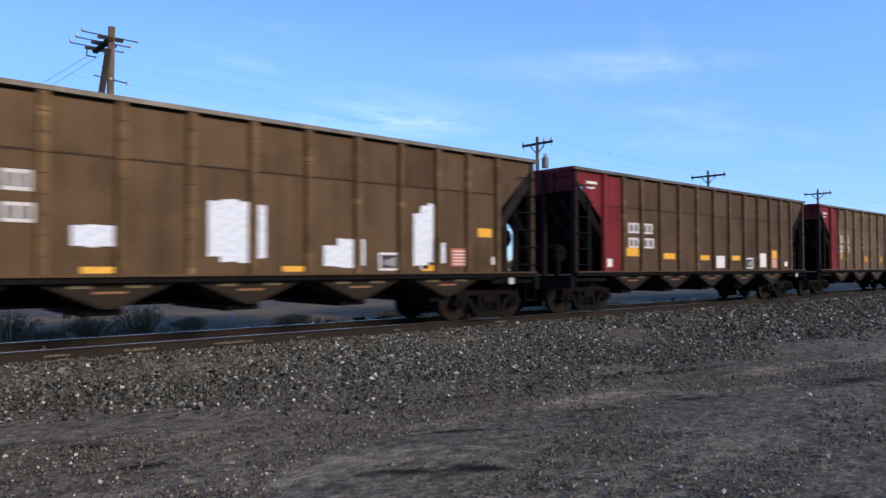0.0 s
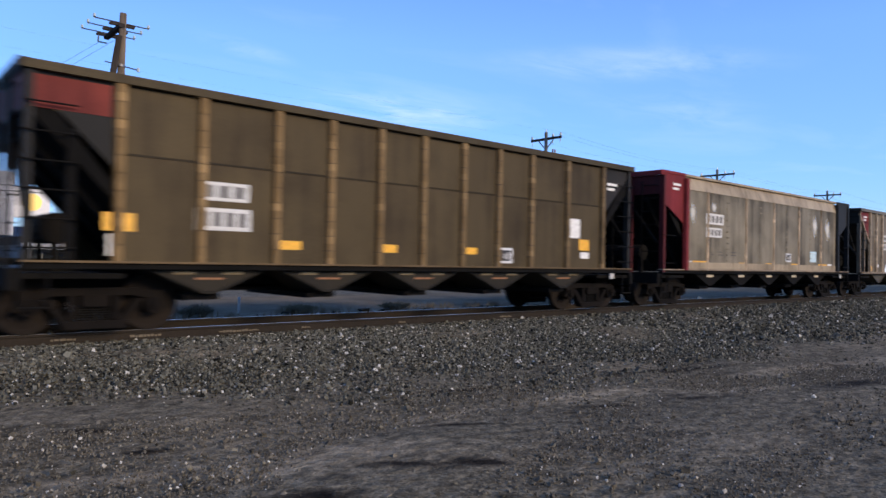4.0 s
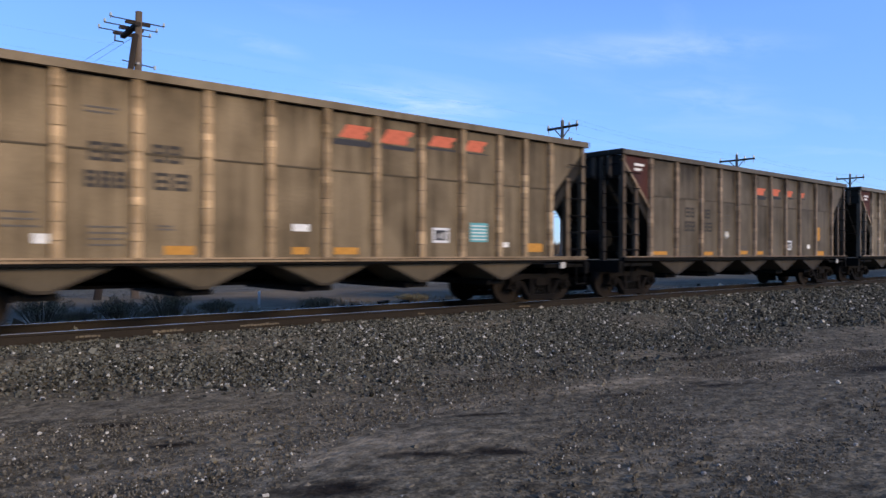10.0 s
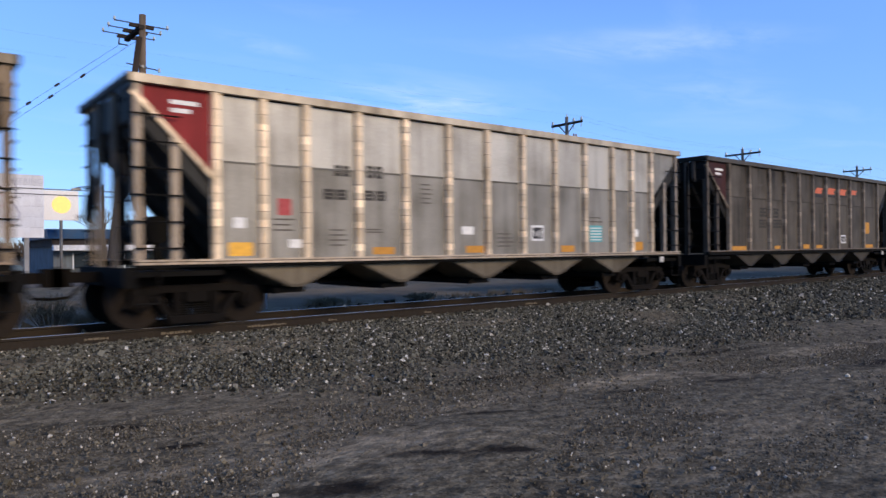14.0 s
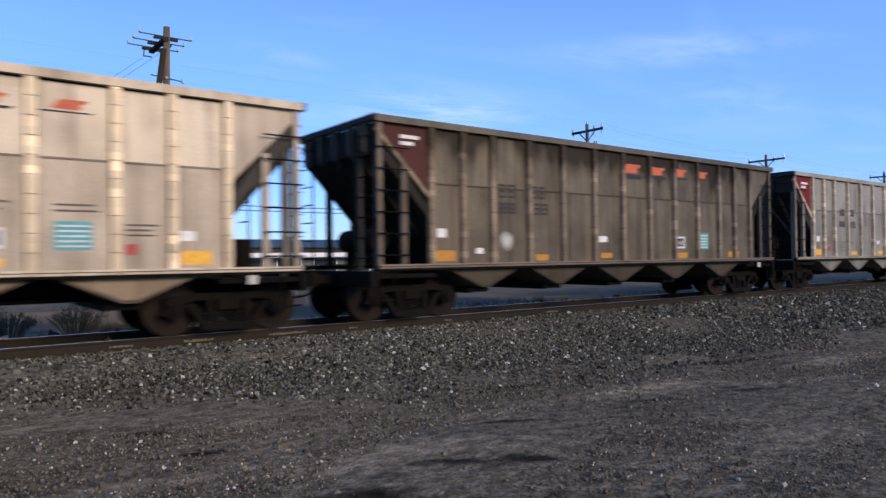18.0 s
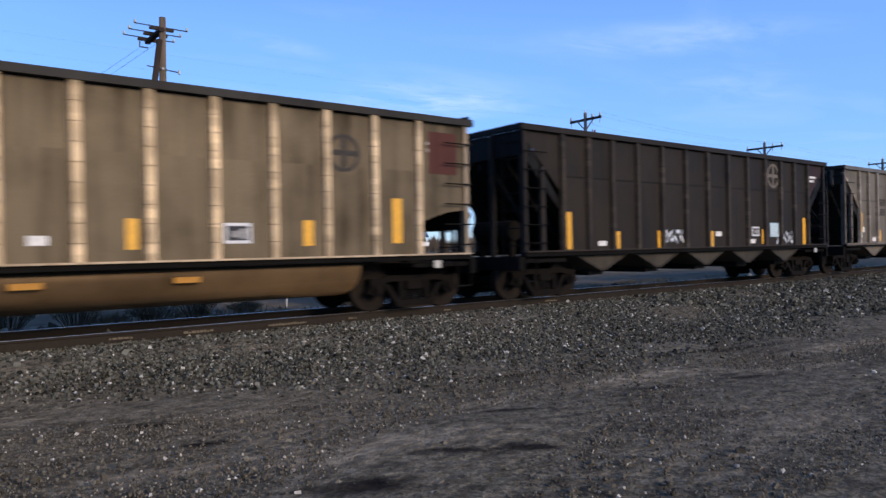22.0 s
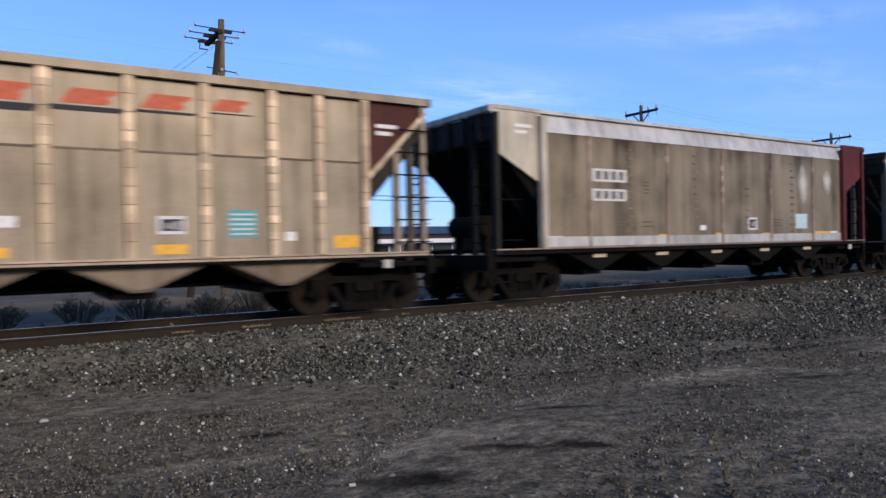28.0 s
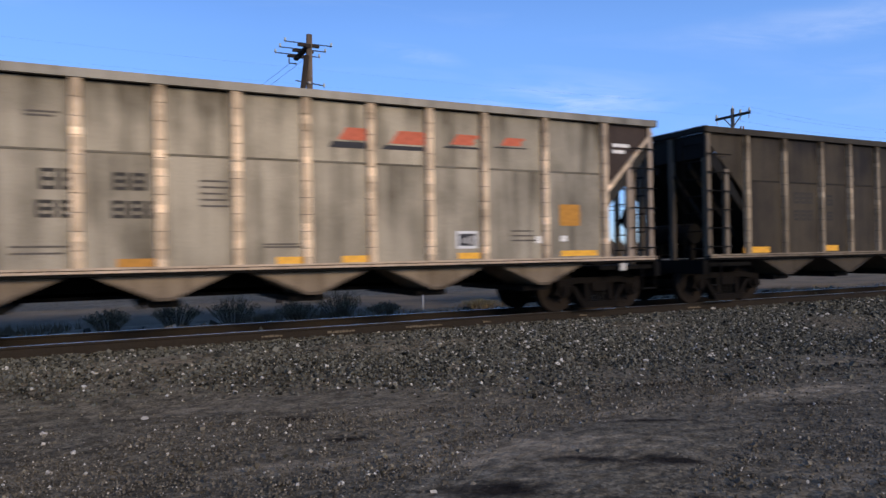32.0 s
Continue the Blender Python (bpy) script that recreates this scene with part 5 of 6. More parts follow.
            for e, m in ((-1, endm), (1, trail)):
                part("corner_chord", shared(("corner_chord", s, e, zt), lambda: Geo().box(min(e * xe, e * HALF), max(e * xe, e * HALF), s * 1.54 - 0.06, s * 1.54 + 0.06, zt - 0.06, zt + 0.02, 0.012), m), None, car)
        else:
            part("top_chord", shared(("top_chord", s, zt), lambda: Geo().box(-HALF, HALF, min(s * 1.48, s * 1.62), max(s * 1.48, s * 1.62), zc, zt, 0.015), top), None, car)
        pale_sill = look.bay and sum(look.bay) > 0.22
        if pale_sill and s < 0:
            part("sill_web", shared("sill_web", lambda: Geo().box(-HALF + 0.05, HALF - 0.05, -1.622, -1.50, 1.046, 1.082, 0.006), coat(tuple(c * 0.9 for c in look.post))), None, car)
        # near-black sill, pale flange above: the flange's top highlight is put into its colour
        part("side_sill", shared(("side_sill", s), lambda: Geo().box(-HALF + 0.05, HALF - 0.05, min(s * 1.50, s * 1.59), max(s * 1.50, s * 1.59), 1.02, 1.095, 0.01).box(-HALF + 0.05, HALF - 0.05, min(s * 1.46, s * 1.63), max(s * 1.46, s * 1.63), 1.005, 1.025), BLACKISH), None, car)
        part("sill_flange", shared(("sill_flange", s), lambda: Geo().box(-HALF + 0.05, HALF - 0.05, min(s * 1.46, s * 1.64), max(s * 1.46, s * 1.64), 1.095, 1.125), coat(look.post)), None, car)
    # --- ends
    for e in (-1, 1):
        m = endm if e < 0 else trail
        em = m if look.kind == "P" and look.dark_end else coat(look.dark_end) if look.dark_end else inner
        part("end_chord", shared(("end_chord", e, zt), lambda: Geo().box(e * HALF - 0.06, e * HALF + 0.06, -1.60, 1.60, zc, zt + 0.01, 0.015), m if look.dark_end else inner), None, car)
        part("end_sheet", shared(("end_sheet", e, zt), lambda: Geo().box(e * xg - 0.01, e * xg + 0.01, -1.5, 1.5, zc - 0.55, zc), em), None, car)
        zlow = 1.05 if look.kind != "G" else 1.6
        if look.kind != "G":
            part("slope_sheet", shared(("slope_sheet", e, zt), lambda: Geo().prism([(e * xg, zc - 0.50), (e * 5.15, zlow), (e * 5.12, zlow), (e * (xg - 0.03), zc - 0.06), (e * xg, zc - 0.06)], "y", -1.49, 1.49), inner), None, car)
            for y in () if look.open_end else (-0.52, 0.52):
                part("end_post", shared(("end_post", zt), lambda: Geo().box(-0.05, 0.05, -0.06, 0.06, 0.9, zc), coat(look.dark_end) if look.dark_end else shaded_end_post), None, car, at=(e * (xg + 0.02), y, 0))
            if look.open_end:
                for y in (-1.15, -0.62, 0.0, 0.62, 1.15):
                    part("end_stiffener", shared(("end_stiffener", zt), lambda: Geo().prism([(-0.05, zc), (0.05, zc), (0.05, zc - 0.62), (-0.05, zc - 0.50)], "y", -0.045, 0.045), shaded_end_post), None, car, at=(e * (xg + 0.045), y, 0))
                part("end_post", shared(("end_post", zt), lambda: Geo().box(-0.05, 0.05, -0.06, 0.06, 0.9, zc), shaded_end_post), None, car, at=(e * (xg + 0.02), -0.9, 0))
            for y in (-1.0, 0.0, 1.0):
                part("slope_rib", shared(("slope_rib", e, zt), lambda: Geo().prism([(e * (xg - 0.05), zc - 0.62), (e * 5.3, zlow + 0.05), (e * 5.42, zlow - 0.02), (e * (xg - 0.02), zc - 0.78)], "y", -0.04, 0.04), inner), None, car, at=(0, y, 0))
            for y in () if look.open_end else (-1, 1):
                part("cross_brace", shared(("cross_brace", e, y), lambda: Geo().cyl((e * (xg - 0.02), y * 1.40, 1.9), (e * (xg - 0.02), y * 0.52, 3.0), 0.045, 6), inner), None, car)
        else:
            part("end_wall", shared(("end_wall", e, zt), lambda: Geo().box(e * xg - 0.02, e * xg + 0.02, -1.5, 1.5, 1.6, zc), BLACKISH), None, car)
            for i in range(5):
                part("end_rib", shared(("end_rib", e), lambda: Geo().box(-0.04, 0.04, -1.5, 1.5, -0.06, 0.06, 0.01), BLACKISH), None, car, at=(e * (xg + 0.06), 0, 1.9 + 0.5 * i))
        for i in (0, 2) if smooth else range(6):
            part("ladder_rung", shared(("ladder_rung", e), lambda: Geo().cyl((e * 6.62, 0, 0), (e * 7.34, 0, 0), 0.014, 6), BLACKISH), None, car, at=(0, SIDE_Y - 0.02, 1.30 + 0.41 * i))
        for i in range(7):
            for y in (-1.2, 1.2):
                part("end_rung", shared(("end_rung",), lambda: Geo().cyl((0, -0.26, 0), (0, 0.26, 0), 0.014, 6), BLACKISH), None, car, at=(e * 7.37, y, 1.25 + 0.39 * i))
        for y in (-0.94, 0.94):
            part("ladder_stile", shared(("ladder_stile",), lambda: Geo().cyl((0, 0, 1.0), (0, 0, 3.72), 0.02, 6), BLACKISH), None, car, at=(e * 7.37, y, 0))
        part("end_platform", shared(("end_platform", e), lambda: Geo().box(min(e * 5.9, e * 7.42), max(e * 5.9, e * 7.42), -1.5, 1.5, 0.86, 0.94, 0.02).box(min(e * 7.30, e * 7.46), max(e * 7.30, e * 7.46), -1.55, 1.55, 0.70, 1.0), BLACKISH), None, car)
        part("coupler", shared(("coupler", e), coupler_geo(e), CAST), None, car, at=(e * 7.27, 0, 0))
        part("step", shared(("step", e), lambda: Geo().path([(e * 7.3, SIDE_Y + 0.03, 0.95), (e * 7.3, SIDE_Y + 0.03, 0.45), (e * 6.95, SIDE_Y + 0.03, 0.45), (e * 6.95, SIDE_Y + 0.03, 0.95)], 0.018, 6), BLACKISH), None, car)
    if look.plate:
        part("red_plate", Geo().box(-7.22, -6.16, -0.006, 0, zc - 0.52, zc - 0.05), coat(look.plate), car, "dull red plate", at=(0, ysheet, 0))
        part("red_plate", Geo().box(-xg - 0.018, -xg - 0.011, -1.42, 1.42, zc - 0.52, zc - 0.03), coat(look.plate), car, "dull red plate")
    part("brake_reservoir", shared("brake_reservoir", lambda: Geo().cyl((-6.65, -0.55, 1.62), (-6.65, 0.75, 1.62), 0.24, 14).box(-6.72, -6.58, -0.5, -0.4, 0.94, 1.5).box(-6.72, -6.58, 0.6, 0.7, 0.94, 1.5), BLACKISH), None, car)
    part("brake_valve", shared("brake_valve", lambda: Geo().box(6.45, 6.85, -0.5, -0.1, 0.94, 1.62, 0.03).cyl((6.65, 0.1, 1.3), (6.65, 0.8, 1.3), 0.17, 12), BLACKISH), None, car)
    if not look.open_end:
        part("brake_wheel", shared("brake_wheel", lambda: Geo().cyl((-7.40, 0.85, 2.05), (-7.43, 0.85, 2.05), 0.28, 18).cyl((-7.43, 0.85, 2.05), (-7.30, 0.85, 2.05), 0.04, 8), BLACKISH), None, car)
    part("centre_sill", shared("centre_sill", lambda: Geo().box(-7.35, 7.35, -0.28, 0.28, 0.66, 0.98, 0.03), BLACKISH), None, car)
    # --- hopper bottoms
    if look.kind == "G":
        tub = [(math.copysign(1.46 * abs(math.cos(a)) ** 0.8, math.cos(a)), 1.0 - 0.68 * abs(math.sin(a)) ** 0.85) for a in (math.pi + math.pi * i / 14 for i in range(15))]
        part("tub_bottom", Geo().prism(tub, "x", -4.35, 4.75), coat((0.150, 0.100, 0.058), "tub"), car, "rounded brown tub bottom", smooth=True)
        part("tub_lip", Geo().box(-4.5, 4.9, -1.50, -1.465, 0.95, 0.99).box(-4.5, 4.9, 1.465, 1.50, 0.95, 0.99), BLACKISH, car)
        for x in (-2.9, -0.65, 1.55):
            part("side_lamp_plate", Geo().box(x - 0.2, x + 0.2, -1.50, -1.445, 0.76, 0.85), INK["O"][1], car)
    else:
        step = 2.13 if smooth else 2.28
        for i in range(5):
            x = (i - 2) * step
            w = 0.98
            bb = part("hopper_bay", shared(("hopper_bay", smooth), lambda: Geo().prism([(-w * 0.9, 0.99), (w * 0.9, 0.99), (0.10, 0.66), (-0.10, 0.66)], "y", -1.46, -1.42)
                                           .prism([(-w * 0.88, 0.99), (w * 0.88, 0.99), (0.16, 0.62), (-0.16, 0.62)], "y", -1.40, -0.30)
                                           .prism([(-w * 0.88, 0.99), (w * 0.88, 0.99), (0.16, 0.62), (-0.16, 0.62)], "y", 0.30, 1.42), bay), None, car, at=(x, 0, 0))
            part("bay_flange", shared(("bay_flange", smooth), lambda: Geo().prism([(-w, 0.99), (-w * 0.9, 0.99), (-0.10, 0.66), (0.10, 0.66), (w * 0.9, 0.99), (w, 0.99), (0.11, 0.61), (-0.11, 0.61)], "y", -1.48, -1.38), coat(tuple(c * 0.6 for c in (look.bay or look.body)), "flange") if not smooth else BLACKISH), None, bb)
            part("discharge_gate", shared("discharge_gate", lambda: Geo().box(-0.26, 0.26, -1.25, 1.25, 0.50, 0.615, 0.03).box(-0.34, -0.29, -1.3, 1.3, 0.49, 0.58), BLACKISH), None, bb)
            if not smooth and look.height < 3.95 and sum(look.bay) < 0.2:
                for px in (-0.42, 0.40):
                    part("bay_mark", shared("bay_mark", lambda: Geo().box(-0.17, 0.17, -1.470, -1.462, 0.925, 0.975), plain("tan_reflector", (0.26, 0.20, 0.12), 0.7)), None, bb, at=(px, 0, 0))
                part("bay_reflector", shared("bay_reflector", lambda: Geo().box(-0.24, 0.24, -1.470, -1.462, 0.84, 0.875), plain("rusty_orange_reflector", (0.30, 0.15, 0.08), 0.7)), None, bb)
            if smooth:
                part("bay_plate", shared("bay_plate", lambda: Geo().box(-0.20, 0.20, -1.475, -1.463, 0.88, 0.96), CREAM), None, bb)
        part("dark_web", shared("dark_web", lambda: Geo().box(-5.6, 5.6, -0.28, -0.24, 0.60, 0.72), BLACKISH), None, car)
    # --- a load of coal cannot be seen; the floor closes the body
    part("load_cover", shared(("load_cover", zt), lambda: Geo().box(-6.9, 6.9, -1.46, 1.46, zc - 0.60, zc - 0.55), BLACKISH), None, car)
    for e in (-1, 1):
        make_bogie(car, e * 6.2, wheels)
    part("corner_plate", Geo().box(HALF - 1.02, HALF - 0.86, SIDE_Y - 0.02, SIDE_Y + 0.01, 0.84, 0.99), plain("worn_white_plate", (0.50, 0.48, 0.44), 0.7), car, "small white plate below the sill")
    add_markings(car, spec, k + 2, ysheet, ps)
    if look.kind == "P" and look.end != look.body or look.kind == "G" or look.kind == "S":
        part("end_stencil", Geo().box(-0.22, 0.22, -0.004, 0, 0.03, 0.10).box(-0.22, 0.10, -0.004, 0, -0.10, -0.03), INK["W"][1], car, at=(-6.52, ysheet - 0.001, zt - 0.42))
    if look.trail != look.body and look.kind != "S":
        part("end_stencil", Geo().box(-0.22, 0.22, -0.004, 0, 0.03, 0.10).box(-0.22, 0.10, -0.004, 0, -0.10, -0.03), INK["W"][1], car, at=(6.50, ysheet - 0.001, zt - 0.62))
    return car


RED, MAROON, DARKRED = (0.25, 0.035, 0.04), (0.105, 0.040, 0.034), (0.12, 0.022, 0.022)
LOOKS = {
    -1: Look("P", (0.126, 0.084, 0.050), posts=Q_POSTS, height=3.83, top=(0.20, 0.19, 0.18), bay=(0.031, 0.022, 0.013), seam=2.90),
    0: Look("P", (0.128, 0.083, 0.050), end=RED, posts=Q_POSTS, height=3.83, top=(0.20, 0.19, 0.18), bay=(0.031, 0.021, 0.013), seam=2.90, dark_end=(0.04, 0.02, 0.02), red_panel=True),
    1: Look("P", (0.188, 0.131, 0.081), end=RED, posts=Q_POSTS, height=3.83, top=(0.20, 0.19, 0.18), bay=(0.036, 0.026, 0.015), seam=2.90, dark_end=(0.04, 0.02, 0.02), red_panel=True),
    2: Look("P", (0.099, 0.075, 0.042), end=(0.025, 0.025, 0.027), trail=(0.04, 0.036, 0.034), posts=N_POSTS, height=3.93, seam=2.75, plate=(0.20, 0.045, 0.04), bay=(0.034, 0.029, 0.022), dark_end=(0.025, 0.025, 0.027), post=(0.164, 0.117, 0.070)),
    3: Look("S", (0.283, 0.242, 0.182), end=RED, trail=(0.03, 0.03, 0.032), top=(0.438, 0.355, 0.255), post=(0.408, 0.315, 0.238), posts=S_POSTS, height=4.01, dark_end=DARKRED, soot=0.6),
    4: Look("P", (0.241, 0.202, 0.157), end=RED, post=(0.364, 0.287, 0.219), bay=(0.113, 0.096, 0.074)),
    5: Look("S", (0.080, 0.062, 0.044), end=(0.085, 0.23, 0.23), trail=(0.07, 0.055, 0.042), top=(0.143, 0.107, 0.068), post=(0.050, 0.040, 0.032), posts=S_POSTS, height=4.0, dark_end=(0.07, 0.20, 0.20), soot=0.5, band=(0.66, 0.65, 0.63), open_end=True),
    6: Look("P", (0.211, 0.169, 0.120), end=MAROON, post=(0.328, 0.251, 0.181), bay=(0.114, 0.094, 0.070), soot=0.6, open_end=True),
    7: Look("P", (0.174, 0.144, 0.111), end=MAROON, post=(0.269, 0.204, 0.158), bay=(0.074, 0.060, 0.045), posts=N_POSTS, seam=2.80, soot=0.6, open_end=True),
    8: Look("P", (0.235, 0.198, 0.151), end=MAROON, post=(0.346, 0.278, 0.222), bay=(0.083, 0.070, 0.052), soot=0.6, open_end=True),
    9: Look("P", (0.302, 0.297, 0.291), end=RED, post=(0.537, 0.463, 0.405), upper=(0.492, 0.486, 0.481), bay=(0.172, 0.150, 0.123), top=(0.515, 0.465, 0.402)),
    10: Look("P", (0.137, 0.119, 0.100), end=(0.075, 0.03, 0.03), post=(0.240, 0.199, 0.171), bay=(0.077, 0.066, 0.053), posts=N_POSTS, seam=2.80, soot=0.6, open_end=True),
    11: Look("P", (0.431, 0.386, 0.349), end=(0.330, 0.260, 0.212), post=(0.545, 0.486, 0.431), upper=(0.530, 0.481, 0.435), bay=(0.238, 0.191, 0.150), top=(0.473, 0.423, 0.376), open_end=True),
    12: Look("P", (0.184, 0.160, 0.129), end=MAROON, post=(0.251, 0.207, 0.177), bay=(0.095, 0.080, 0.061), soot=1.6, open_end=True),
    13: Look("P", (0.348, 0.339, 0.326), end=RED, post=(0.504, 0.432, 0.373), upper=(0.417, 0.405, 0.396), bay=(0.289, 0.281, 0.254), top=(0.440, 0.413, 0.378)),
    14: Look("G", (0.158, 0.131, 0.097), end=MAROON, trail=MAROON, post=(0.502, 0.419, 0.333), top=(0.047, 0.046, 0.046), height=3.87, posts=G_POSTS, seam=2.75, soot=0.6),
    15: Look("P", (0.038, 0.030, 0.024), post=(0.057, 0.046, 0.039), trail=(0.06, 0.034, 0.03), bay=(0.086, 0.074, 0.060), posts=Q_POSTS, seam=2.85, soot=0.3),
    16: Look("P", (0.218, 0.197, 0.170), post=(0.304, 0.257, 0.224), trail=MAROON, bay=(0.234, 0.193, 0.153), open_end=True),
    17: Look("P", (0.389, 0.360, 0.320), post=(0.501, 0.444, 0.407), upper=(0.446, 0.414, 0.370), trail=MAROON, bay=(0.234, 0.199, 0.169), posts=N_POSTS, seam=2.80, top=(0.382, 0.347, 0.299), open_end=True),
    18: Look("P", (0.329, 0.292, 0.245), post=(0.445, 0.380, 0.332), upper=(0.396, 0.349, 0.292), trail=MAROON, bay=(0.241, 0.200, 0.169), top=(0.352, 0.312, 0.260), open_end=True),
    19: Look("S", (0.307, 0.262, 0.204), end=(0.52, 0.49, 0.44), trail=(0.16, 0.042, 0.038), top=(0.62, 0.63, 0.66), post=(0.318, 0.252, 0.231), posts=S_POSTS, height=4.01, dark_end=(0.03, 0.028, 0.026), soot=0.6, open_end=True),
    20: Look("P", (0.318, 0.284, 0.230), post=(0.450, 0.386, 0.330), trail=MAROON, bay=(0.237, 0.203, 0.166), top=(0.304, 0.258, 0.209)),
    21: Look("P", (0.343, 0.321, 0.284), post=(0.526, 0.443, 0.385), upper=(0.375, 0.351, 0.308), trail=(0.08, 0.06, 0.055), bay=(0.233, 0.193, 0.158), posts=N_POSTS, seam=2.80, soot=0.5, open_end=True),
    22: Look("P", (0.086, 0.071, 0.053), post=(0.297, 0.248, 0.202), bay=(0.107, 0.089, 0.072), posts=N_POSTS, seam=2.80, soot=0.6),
}
